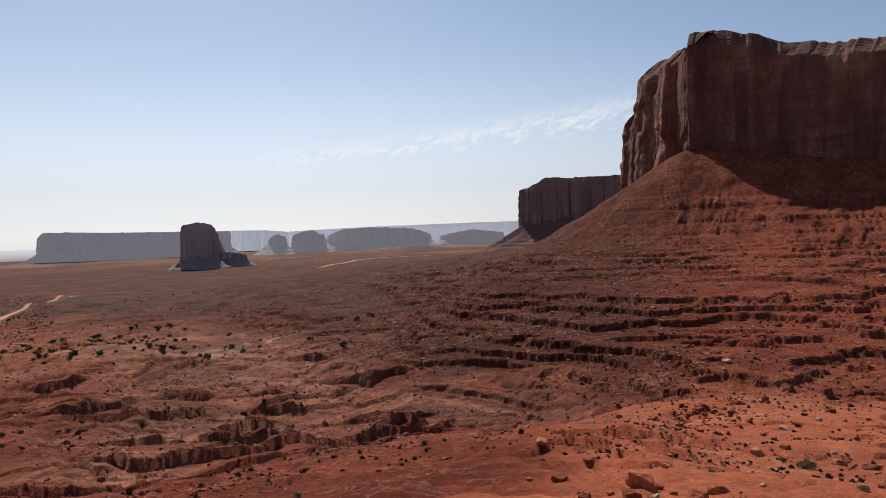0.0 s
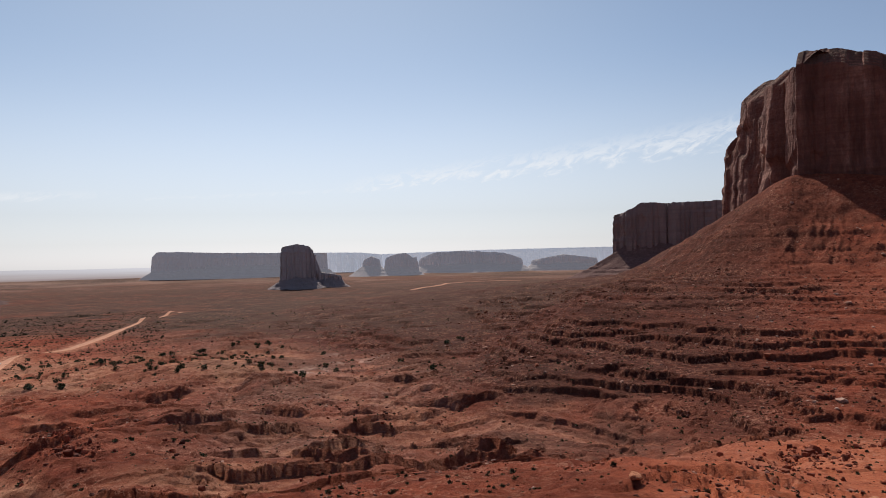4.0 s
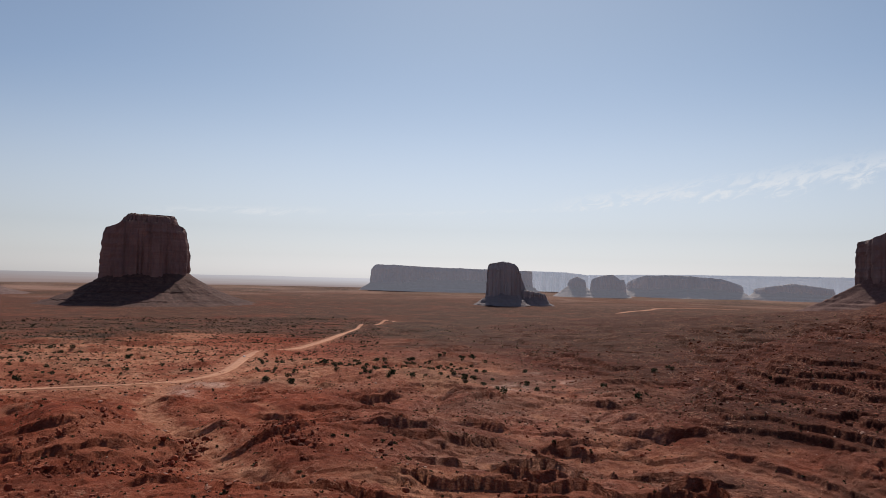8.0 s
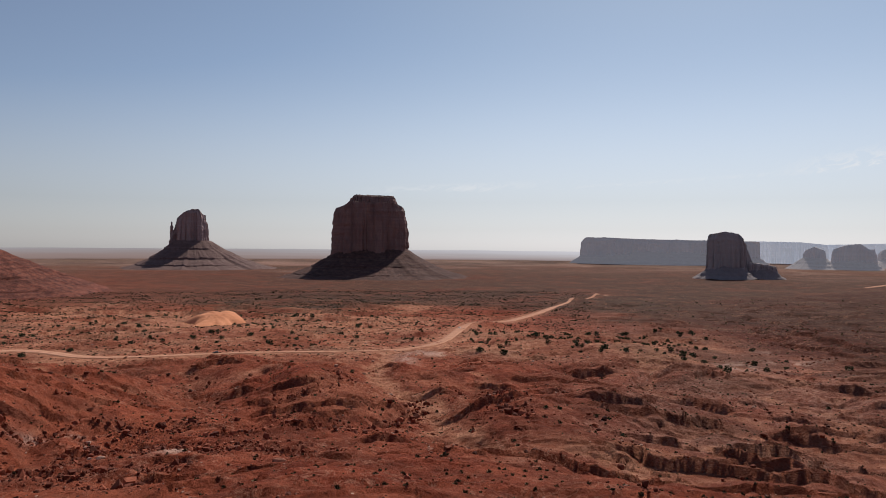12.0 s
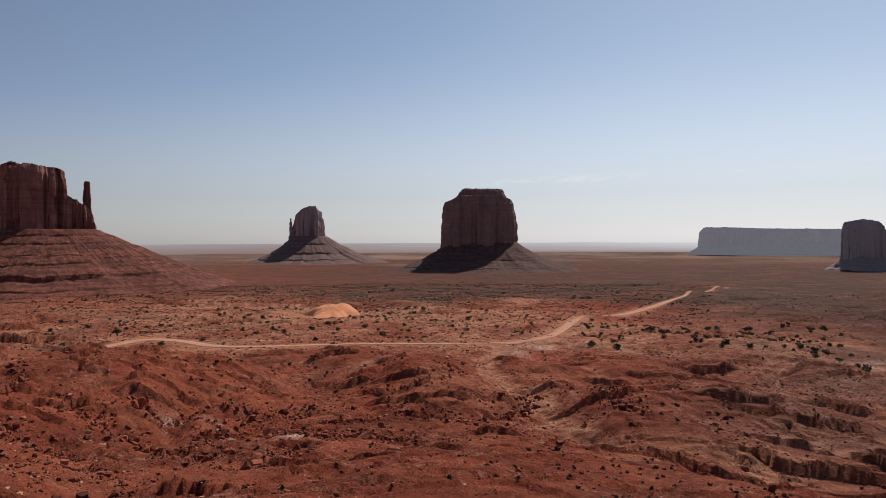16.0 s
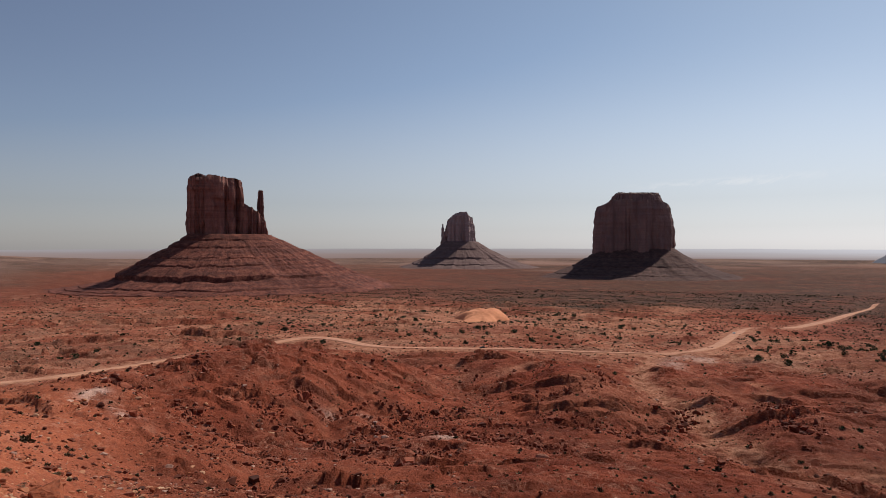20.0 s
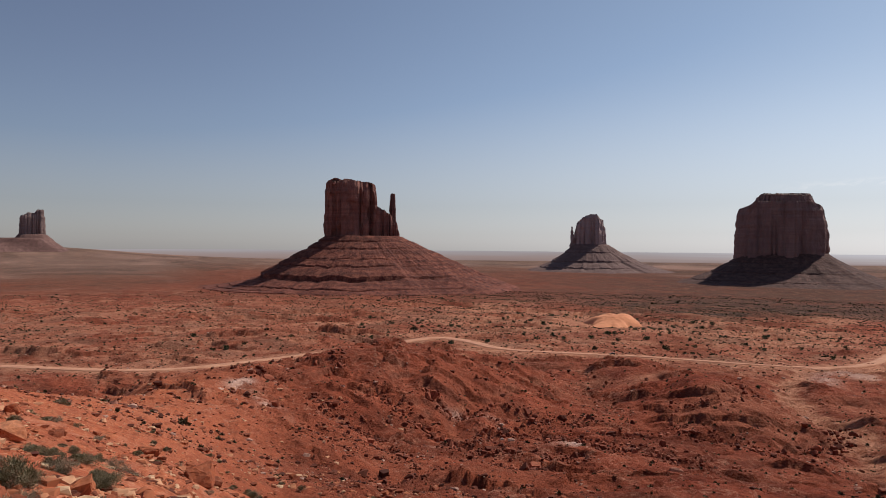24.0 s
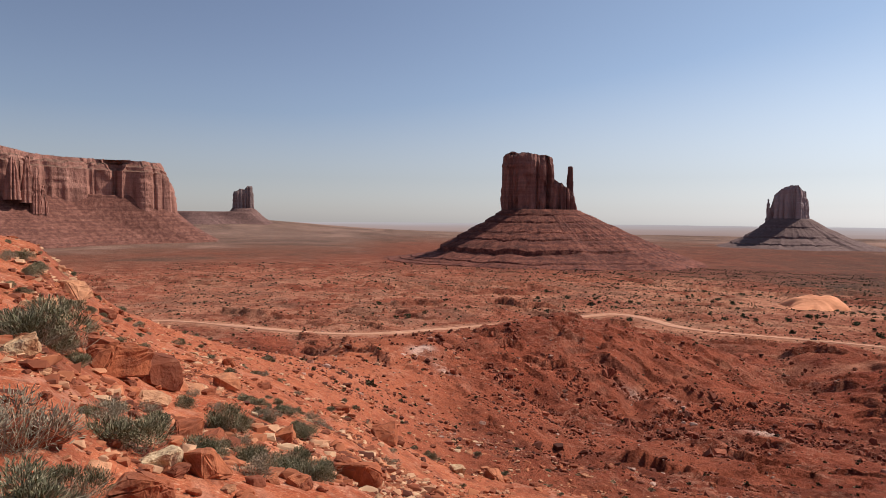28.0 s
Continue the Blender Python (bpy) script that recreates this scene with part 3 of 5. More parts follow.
def land(x, y):
    """Height of the ground, its bare wash and its scrub at places x, y (arrays)."""
    x, y = np.asarray(x, float), np.asarray(y, float)
    r = np.hypot(x, y) + 1e-6
    az = np.degrees(np.arctan2(-x, y))
    badland = 1 - step(30, 44, az)
    rough = step(50, 130, r) * (1 - 0.88 * step(420, 800, r - 190 * badland + 100 * fractal(x, y, 90, 2, 6)))
    gentle = (0.5 + 0.5 * step(150, 270, r)) * (1 - 0.85 * np.minimum(1, mound(x, y, 36.5, 262, 42, 70, 1.4)))
    bleached = 1 - 0.95 * np.clip(mound(x, y, 17.5, 610, 50, 90, 1.6), 0, 1)
    rr = r * (1 + 0.10 * step(20, 80, r) * (1 - step(1800, 2600, r)) * fractal(x, y, 120, 2, 3))
    z = np.interp(np.log1p(rr), np.log1p(FALL_R), FALL_Z)
    # the hillside of the lookout, spurs and knolls
    side = np.interp(az, SIDE_AZ, SIDE_FALL)
    level = -1.75 + (z + 1.75) * side + np.minimum(r / 30, 1) * 0.9 * fractal(x, y, 16, 3, 6)
    edge = np.interp(az, (80, 86, 92, 98, 105, 115), (60, 190, 180, 140, 95, 60))
    fade = 1 - step(0, 1, (r * (1 + 0.2 * fractal(x, y, 30, 2, 1)) - edge) / (1.1 * edge + 60))
    z = z + (level - z) * fade * (side < 0.999)
    for line, near, far in ((RED_RIDGE, 0.30, 0.5), (MIDDLE_SPUR, 0.22, 0.4), (LOW_DOME, 0.36, 0.4), (ROAD_KNOB, 0.3, 0.35)):
        crest = spur(x, y, line, near, far) + 3.0 * fractal(x, y, 42, 3, 2) - 5.0 * (0.28 - np.minimum(np.abs(fractal(x, y, 46, 2, 5)), 0.28))
        over = np.clip(0.5 + 0.5 * (crest - z) / 5, 0, 1)
        z = z + (crest - z) * over + 5 * over * (1 - over)
    z = z + ridge(x, y, -34, 190, -27, 330, 70, 9) + mound(x, y, -30, 80, 40, 35, 5)
    z = z + mound(x, y, 61, 800, 120, 90, 6) + mound(x, y, 28, 640, 120, 60, 7)
    z = z + ridge(x, y, -24, 300, 9, 330, 60, -14)
    z = z + mound(x, y, 109, 4700, 950, 1150, 88)
    # talus below the mesa
    d = outside(x, y, mesa_corners())
    corner = spot(-20.2, 1145)
    near = np.exp(-(np.hypot(x - corner.x, y - corner.y) / 260) ** 2)
    head = 42 + 68 * near
    dd = np.maximum(d + 34 * fractal(x, y, 130, 3, 5) * step(20, 120, d), 0) * (1 + 0.45 * step(-17, -3, az))
    apron = -76 + (head + 76) * (1 - np.interp(dd, APRON_D, APRON_DROP))
    rills = 0.26 - np.minimum(np.abs(fractal(az / 1.6 + 0.9 * fractal(x, y, 90, 3, 3), d / 260, 1, 4, 2, 0.6)), 0.26)
    apron = apron + (3.5 * fractal(x, y, 65, 3, 0) - 15 * rills * (0.4 + 0.6 * step(-0.2, 0.3, fractal(x, y, 80, 3, 5))) * (1 - step(230, 330, d))) * step(20, 130, d) * (1 - step(380, 560, d))
    u, v = across(x, y, -13.5)
    ragged = 45 * fractal(x, y, 120, 3, 4)
    bench = -33 + 0.088 * (np.minimum(v, 850) - 850) - 0.004 * np.maximum(-u - 85 + ragged, 0) ** 2 - 0.0012 * np.maximum(u - 190 + ragged, 0) ** 2
    bench = bench - 0.004 * np.maximum(430 - v, 0) ** 2 - 0.003 * np.maximum(v - 880, 0) ** 2 + 4 * fractal(x, y, 150, 2, 6)
    over = np.clip(0.5 + 0.5 * (bench - apron) / 6, 0, 1)
    apron = apron + (bench - apron) * over + 6 * over * (1 - over)
    gap = apron - z
    z = np.where(gap > 0, apron, z) + 5 * np.exp(-(gap / 12) ** 2)
    talus = step(-14, 6, gap) * (r > 200)
    calm = np.clip(step(74, 97, az) * (1 - step(120, 210, r)) + 0.75 * (1 - step(-26, -12, az)) * (1 - step(170, 300, r)), 0, 1)
    clods = (1 - step(90, 160, r)) * step(2, 8, r)
    z = z + clods * (0.22 * fractal(x, y, 2.6, 4, 5) + 0.25 * np.maximum(fractal(x, y, 7, 4, 1), 0))
    # rounded spurs between gullies, and tilted beds whose sheer edges face the lookout
    wx, wy = x + 30 * fractal(x, y, 95, 3, 4), y + 30 * fractal(x, y, 95, 3, 6)
    drain, rill = np.abs(fractal(wx, wy, 120, 2, 1)), np.abs(fractal(wx, wy, 40, 2, 3))
    smooth = rough * (1 - 0.8 * talus) * (1 - 0.85 * calm)
    z = z + smooth * (6 * fractal(x, y, 140, 2, 2) + 11 * (np.minimum(drain, 0.36) - 0.2) + 4.5 * (np.minimum(rill, 0.3) - 0.15) + 0.8 * fractal(x, y, 14, 4, 4))
    vale = 1 - step(0.02, 0.085, drain + 0.02 * fractal(x, y, 18, 3, 5))
    z = z + rough * (1 - talus) * (1 - 0.85 * calm) * gentle * bleached * (cuesta(x, y, 66, 4.6, 1) + cuesta(x, y, 31, 2.4, 3) + cuesta(x, y, 14, 1.0, 5) * (1 - step(330, 430, r)))
    flat = step(450, 800, r) * (1 - talus) * (1 - 0.93 * step(2200, 2900, r))
    z = z + flat * bleached * (1.5 * fractal(x, y, 160, 4, 6) + (1 + 0.5 * step(55, 75, az)) * (cuesta(x, y, 120, 4.0, 2) + cuesta(x, y, 58, 2.6, 6)) * (1 - step(1300, 2000, r)))
    z = z + np.minimum(r / 60, 1) * (1 - step(900, 1500, r)) * (1.2 * fractal(x, y, 9, 5, 0, 0.62) + 0.8 * np.maximum(fractal(x, y, 22, 4, 3), 0)) * (1 - 0.6 * calm)
    # beds of rock in the talus
    ribs = fractal(x, y, 24, 4, 7)
    z = z + talus * step(0, 60, d) * ((1.4 + 1.8 * step(-20, 10, z)) * ribs + 3.5 * fractal(x, y, 90, 2, 2) * step(60, 200, d))
    bend = z + 1.2 * fractal(x, y, 80, 3, 7) + 1.2 * fractal(x, y, 24, 4, 7, 0.6)
    bend = bend + 1.7 * np.sin(bend / 5.3) + 0.9 * np.sin(bend / 2.3 + 1)
    bare = talus * (0.45 + 0.55 * step(-0.35, -0.08, fractal(x, y, 120, 3, 1))) * (1 - 0.9 * step(-30, -20, z))
    z = z + bare * 0.97 * (terrace(bend, 5.0, 0.88, 0.94) - bend)
    level = z + 1.1 * fractal(x, y, 110, 3, 4) + 0.7 * fractal(x, y, 13, 3, 6)
    fallen = np.zeros_like(z)
    for h, drop in HARD_BEDS:
        under = np.maximum(h - level, 0)
        fallen = fallen + np.where(level < h, drop * np.exp(-under / (1.2 * drop)), 0)
    z = z - talus * (0.35 + 0.65 * step(-0.3, -0.05, fractal(x, y, 140, 4, 1))) * fallen
    # thin beds that crop out along the slopes
    crop = (1 - talus) * (1 - 0.9 * calm) * step(120, 220, r) * (1 - step(560, 800, r - 150 * badland)) * step(-0.2, 0.1, fractal(x, y, 70, 4, 3))
    lie = z + 2.0 * fractal(x, y, 60, 3, 2) + 0.7 * fractal(x, y, 9, 3, 1)
    z = z + crop * 0.75 * (terrace(lie, 1.9, 0.8, 0.85) - lie) + crop * 0.6 * (terrace(lie + 0.7, 4.7, 0.8, 0.75) - lie - 0.7)
    z = z + banks(x, y) * (1 - 0.4 * talus)
    broken = np.exp(-(near_chain(x, y) / 5.0) ** 2) * (r > 120) * (r < 420)
    z = z + broken * (1.6 * fractal(x, y, 7, 4, 3, 0.65) - 2.2)
    # the dirt road and the dry wash that runs down from it
    road = near_line(x, y, ROAD)
    bed = np.interp(np.log1p(r), np.log1p(FALL_R), FALL_Z) + 1.0
    z = z + (bed - z) * (1 - step(9, 34, road)) * (r > 300) * (1 - talus)
    z = z + mound(x, y, 38.4, 868, 20, 16, 5) + mound(x, y, 31.0, 1395, 26, 26, 8) + mound(x, y, 29.6, 1560, 20, 25, 7)
    z = z + (bed - 1 - z) * (1 - bleached) * 0.9
    dune_at = spot(61, 925)
    z = z + (bed - 1 - z) * (1 - step(55, 120, np.hypot(x - dune_at.x, y - dune_at.y)))
    gully = near_line(x, y, WASH_LINE) + 9 * fractal(x, y, 25, 3, 3)
    z = z - 2.5 * (1 - step(2, 16, gully))
    wash = step(0.05, 0.4, fractal(x, y, 75, 4, 2)) * step(130, 260, r) * 0.25 * (1 - talus)
    sandy = np.maximum(step(36, 50, az) * step(430, 640, r), step(14, 24, az) * (1 - step(38, 48, az)) * step(470, 590, r) * (1 - step(740, 860, r))) * (1 - step(1100, 1600, r)) * (0.35 + 0.9 * step(-0.15, 0.15, fractal(x, y, 55, 5, 5)))
    wash = np.clip(wash + (0.95 - 0.5 * step(70, 80, az)) * sandy + 0.45 * vale * rough * step(180, 380, r) * (0.45 + 0.75 * step(-0.2, 0.2, fractal(x, y, 16, 4, 3))) + 0.9 * (1 - step(2, 12, gully)) + 0.7 * (1 - step(8, 26, road)) + sand_flats(x, y) + 0.9 * (mound(x, y, 27, 195, 30, 50, 1.0) + mound(x, y, 21, 260, 30, 30, 0.8)) * step(-0.2, 0.15, fractal(x, y, 30, 4, 6)), 0, 1) * (1 - talus)
    reach = np.interp(az, (8, 14, 30, 45, 70, 110), (600, 660, 830, 1000, 1100, 1250))
    scrub = step(0, 420, r - reach + 260 * fractal(x, y, 210, 4, 4))
    scrub = np.clip(scrub * np.interp(az, (25, 55, 75, 105), (1.0, 0.9, 0.45, 0.25)) + 0.35 * sandy * step(-0.1, 0.2, fractal(x, y, 38, 4, 7)) + 0.5 * (1 - vale) * step(230, 330, r) * (1 - step(20, 34, az)) * step(-0.2, 0.25, fractal(x, y, 70, 4, 5)), 0, 1) * (1 - (0.9 - 0.55 * step(-14, 2, az)) * talus) * (1 - step(2800, 4300, r))
    hill = step(80, 100, az) * (1 - step(190, 430, r)) + 0.75 * (1 - step(-16, -1, az)) * (1 - step(230, 350, r)) * step(-60, -45, az)
    hill = np.maximum(hill, 0.12 * step(56, 70, az) * (1 - step(280, 380, r)))
    hill = np.clip(hill + (1 - step(25, 60, r)) + (1 - step(-120, -70, az)) * (1 - step(110, 230, r)), 0, 1)
    return z, wash, scrub, talus, hill


def land_z(x, y):
    return float(land(np.array([x]), np.array([y]))[0][0])


def quick_mesh(name, verts, quads, smooth=True):
    mesh = bpy.data.meshes.new(name)
    mesh.vertices.add(len(verts))
    mesh.vertices.foreach_set("co", np.ascontiguousarray(verts, dtype=np.float32).ravel())
    mesh.loops.add(quads.size)
    mesh.loops.foreach_set("vertex_index", quads.ravel().astype(np.int32))
    mesh.polygons.add(len(quads))
    mesh.polygons.foreach_set("loop_start", np.arange(0, quads.size, 4, dtype=np.int32))
    mesh.update(calc_edges=True)
    if smooth:
        mesh.shade_smooth()
    return mesh


def land_sheet(name, az, r, closed, sink=None):
    """Ground over a fan of directions and distances."""
    a, rad = np.meshgrid(np.radians(az), r, indexing="ij")
    x, y = 0.3 - np.sin(a) * rad, 0.2 + np.cos(a) * rad
    z, wash, scrub, talus, hill = land(x, y)
    if sink is not None:
        z = z - sink(np.degrees(a), rad)
    na, nr = a.shape
    i, j = np.meshgrid(np.arange(na if closed else na - 1), np.arange(nr - 1), indexing="ij")
    k = (i + 1) % na
    quads = np.stack([k * nr + j, k * nr + j + 1, i * nr + j + 1, i * nr + j], -1).reshape(-1, 4)
    mesh = quick_mesh(name, np.stack([x, y, z], -1).reshape(-1, 3), quads)
    deg = np.degrees(a)
    # sector below the sun that takes the haze tint
    dust_hazed = step(-22, 2, deg) * (1 - step(20, 40, deg)) * step(110, 260, rad) * (0.6 + 0.4 * step(-0.3, 0.3, fractal(x, y, 90, 3, 4)))
    # share of that painted haze, growing with distance
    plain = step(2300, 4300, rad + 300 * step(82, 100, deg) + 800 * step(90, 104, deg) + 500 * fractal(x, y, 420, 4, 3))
    for key, values in (("wash", wash), ("scrub", scrub), ("talus", talus * (0.12 + 0.88 * step(-25, -13, deg))), ("plain", plain), ("hill", hill), ("dust_hazed", dust_hazed), ("pale", pale_flats(x, y)), ("treads", step(80, 94, deg) * step(420, 520, rad) * (1 - step(1500, 2300, rad)))):
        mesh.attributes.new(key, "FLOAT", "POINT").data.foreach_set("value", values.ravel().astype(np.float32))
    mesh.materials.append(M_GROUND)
    return mesh


def under_talus(az, r):
    """How far the broad sheet drops below the finer sheet of the talus."""
    return 7.0 * step(-38, -37, az) * (1 - step(2, 3, az)) * step(300, 330, r) * (1 - step(1210, 1240, r))


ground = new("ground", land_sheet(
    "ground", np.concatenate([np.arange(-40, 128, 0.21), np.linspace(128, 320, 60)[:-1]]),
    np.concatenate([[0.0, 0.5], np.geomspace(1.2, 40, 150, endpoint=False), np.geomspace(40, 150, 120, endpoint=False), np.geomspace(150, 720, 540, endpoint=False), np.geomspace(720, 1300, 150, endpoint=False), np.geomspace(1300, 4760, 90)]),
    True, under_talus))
tagged(ground, "red desert ground with eroded ledges, gullies and scrub flats", "ground", kind="structure")

# ---- mesas and buttes ----
def part(name, mesh, material, parent=None, label=""):
    mesh.materials.clear()
    mesh.materials.append(material)
    ob = new(name, mesh)
    ob.parent = parent
    return tagged(ob, label)


def grid_mesh(name, rings, close_top=True, smooth=False):
    """A mesh from rings of equal length, each a closed loop of points, from the foot up."""
    m, n = len(rings), len(rings[0])
    verts = np.concatenate(rings)
    i, j = np.meshgrid(np.arange(m - 1), np.arange(n), indexing="ij")
    k = (j + 1) % n
    quads = np.stack([i * n + j, i * n + k, (i + 1) * n + k, (i + 1) * n + j], -1).reshape(-1, 4)
    faces = quads.tolist()
    if close_top:
        faces.append(list(range((m - 1) * n, m * n)))
    mesh = bpy.data.meshes.new(name)
    mesh.from_pydata(verts.tolist(), [], faces)
    if smooth:
        mesh.shade_smooth()
    return mesh


def outline(shape, n):
    """n points round a closed plan: shape is (half_width, half_depth, squareness) or a list of corners."""
    if isinstance(shape, tuple):
        a, b, p = shape
        t = np.linspace(0, 2 * np.pi, n, endpoint=False)
        c, s = np.cos(t), np.sin(t)
        q = (np.abs(c) ** p + np.abs(s) ** p) ** (-1 / p)
        dense = np.stack([a * c * q, b * s * q], -1)
    else:
        dense = np.array(shape, float)
    closed = np.concatenate([dense, dense[:1]])
    seg = np.hypot(*np.diff(closed, axis=0).T)
    s = np.concatenate([[0], np.cumsum(seg)])
    at = np.linspace(0, s[-1], n, endpoint=False)
    return np.stack([np.interp(at, s, closed[:, 0]), np.interp(at, s, closed[:, 1])], -1), at


def cliff_mesh(name, shape, foot, crest, seed, n=420, levels=26, flute=7.0, lean=0.05, ledge=3.0, depth=None, rim=6.0, crown=0.0):
    """A sandstone wall in local metres: x to the right, y away. crest is a height, or (x, height) pairs of the skyline."""
    plan, at = outline(shape, n)
    tangent = np.roll(plan, -1, 0) - np.roll(plan, 1, 0)
    normal = np.stack([tangent[:, 1], -tangent[:, 0]], -1)
    normal /= np.hypot(*normal.T)[:, None] + 1e-9
    px, py = plan.T
    if isinstance(crest, (int, float)):
        crest = ((-1, crest), (1, crest))
    cx, cz = zip(*crest)
    size = min(np.ptp(plan, axis=0).min(), 150)
    big = fractal(px, py, max(flute * 6, size * 0.3), 2, seed)
    cracks = np.abs(fractal(px, py, flute * 2.2, 3, seed + 1))
    fine = fractal(px, py, flute * 0.8, 2, seed + 2)
    rough = (depth or flute) * (1.15 * big - 1.3 * np.maximum(0.26 - cracks, 0) * 3.4 + 0.25 * fine)
    # rounded buttresses with deep clefts between them
    pillar = np.abs(fractal(px, py, flute * 4.2, 2, seed + 6))
    rough = rough + (depth or flute) * 1.5 * (np.sqrt(np.minimum(pillar, 0.3) / 0.3) - 0.75)
    rings = []
    for k in range(levels + 1):
        f = k / levels
        shrink = lean * size * f ** 1.2 + 0.05 * size * max(0.0, (f - 0.82) / 0.18) ** 2
        zloc = np.interp(px, cx, cz) + (3.0 * fractal(px, py, 20, 4, seed + 3) + 4 * np.round(fractal(px, py, 30, 2, seed + 4) * 2.5) / 2.5) * min(1, size / 60)
        z = foot + (zloc - foot) * f
        bed = ledge * lattice_noise(z / 11.0, px * 0.01 + seed, seed) * (0.3 + 0.7 * f)
        alcove = step(0.1, 0.35, fractal(at / (flute * 5) + seed, np.full_like(at, f * 2.2), 1, 3, seed + 5)) * (depth or flute) * 0.5
        shift = rough * (0.6 + 0.4 * np.cos(2.2 * f + big)) - alcove + bed - shrink + 0.9 * fractal(at / 9 + seed, z / 9, 1, 2, seed)
        shift = shift - crown * (0.45 * step(0.80, 0.83, f + 0.02 * fine) + 0.55 * step(0.90, 0.93, f + 0.02 * fine))
        p = plan + normal * shift[:, None]
        rings.append(np.stack([p[:, 0], p[:, 1], z], -1))
    last = rings[-1]
    mid = last[:, :2].mean(0)
    for f in (0.985, 0.93, 0.8, 0.55, 0.2):
        xy = mid + (last[:, :2] - mid) * f
        z = np.interp(xy[:, 0], cx, cz) + rim * (1 - f) ** 0.5 * 0.4 + 1.5 * fractal(xy[:, 0], xy[:, 1], 25, 3, seed + 3)
        rings.append(np.stack([xy[:, 0], xy[:, 1], z], -1))
    return grid_mesh(name, rings)


def talus_mesh(name, shape, head, foot, run, lopside=0.0, seed=0, n=360, levels=70, bed=11.0, curve=1.35, beds=0.8, bands=()):
    """The apron of rubble and ledges below a cliff; run is its width in metres. bands: (height, drop) of hard beds that
    stand out as small cliffs, all but on the side to the right."""
    plan, at = outline(shape, n)
    middle = plan.mean(0)
    arm = plan - middle
    ang = np.arctan2(arm[:, 1], arm[:, 0])
    out = arm / (np.hypot(*arm.T)[:, None] + 1e-9)
    reach = run * (1 + lopside * np.cos(ang))
    reach = reach * (1 + 0.12 * fractal(out[:, 0] * 3, out[:, 1] * 3, 1, 3, seed))
    rings = []
    steps_f = np.linspace(1, 0, levels + 1)
    grid_f = np.linspace(0, 1, 400)
    smooth_z = foot + (head - foot) * (1 - grid_f) ** curve
    banded = smooth_z.copy()
    for h, drop in bands:
        banded = np.where(smooth_z < h, np.maximum(banded - drop * np.exp(-(h - smooth_z) / (drop * 1.4)), foot - 1), banded)
        f0 = float(np.interp(-h, -smooth_z, grid_f))
        steps_f = np.concatenate([steps_f, f0 + np.array((-0.008, -0.003, 0.0, 0.003, 0.008, 0.02))])
    steps_f = np.unique(np.clip(steps_f, 0, 1))[::-1]
    hard = beds * (1 - 0.85 * step(0.25, 0.75, np.cos(ang) + 0.3 * fractal(out[:, 0] * 5, out[:, 1] * 5, 1, 3, seed + 5)))
    for f in steps_f:
        p = middle + arm * 0.9 + out * (reach * f)[:, None]
        wig = np.clip(f + 0.012 * fractal(p[:, 0], p[:, 1], 45, 3, seed + 6) * (f > 0), 0, 1)
        zs, zb = np.interp(wig, grid_f, smooth_z), np.interp(wig, grid_f, banded)
        z = zs + (zb - zs) * hard
        g = fractal(out[:, 0] * 7, out[:, 1] * 7, 1, 4, seed + 1) * (head - foot) * 0.035
        g = g - (0.3 - np.minimum(np.abs(fractal(out[:, 0] * 19 + 1.4 * f, out[:, 1] * 19 + 0.9 * f, 1, 4, seed + 3, 0.65)), 0.3)) * (head - foot) * 0.05
        z = z + g * math.sin(math.pi * min(1, f * 1.15)) * (f > 0) + 3.0 * fractal(p[:, 0], p[:, 1], 26, 4, seed + 2, 0.6) * (0.8 if bands else 1)
        bend = z + 3 * fractal(p[:, 0], p[:, 1], 120, 3, seed + 3)
        patch = beds * step(-0.35, 0.2, fractal(p[:, 0], p[:, 1] + z * 2, 90, 2, seed + 4)) * (0.35 if bands else 1)
        z = z + patch * (terrace(bend, bed, 0.7, 0.7) - bend) + 0.4 * patch * (terrace(bend, bed * 0.4) - bend)
        rings.append(np.stack([p[:, 0], p[:, 1], z], -1))
    return grid_mesh(name, rings, smooth=True)


def place(ob, az, r, turn=0.0):
    """Stand a thing r metres off towards az, its x axis to the right as seen from the lookout."""
    v = heading(az) * r
    ob.matrix_world = pose(v.x, v.y, 0, 0, 0, az + turn)
    return ob


def butte(name, label, az, r, category="butte"):
    return place(tagged(new(name), label, category), az, r)


# the butte with the thumb, nearest of the three
b = butte("west_butte", "dark red sandstone butte with a thumb spire on ledged talus", 81.5, 1850)
part("talus", talus_mesh("talus", (115, 80, 2.6), 26, -124, 335, 0.10, 11, 460, 80, bed=6, curve=1.3, beds=1.0, bands=((14, 4), (-4, 4), (-30, 2.5), (-46, 4), (-70, 11), (-95, 3), (-108, 3))), M_TALUS, b, "banded red talus cone")
part("terrace", talus_mesh("terrace", (360, 250, 2.4), -96, -128, 260, -0.1, 13, 420, 40, bed=5, curve=1.2, beds=1.0, bands=((-99, 2.5), (-103, 2), (-107, 2.5), (-111, 2), (-115, 1.5))), M_TALUS, b, "low rock terraces round the foot")
part("cliff", cliff_mesh("cliff", [(-111, -40), (-60, -58), (0, -50), (38, -30), (40, 30), (0, 60), (-60, 65), (-108, 35)], 8, ((-112, 148), (-104, 164), (-94, 173), (-80, 177), (-62, 171), (-50, 174), (-20, 171), (12, 169), (26, 164), (36, 152), (44, 140)), 21, 520, 30, flute=12), M_CLIFF, b)
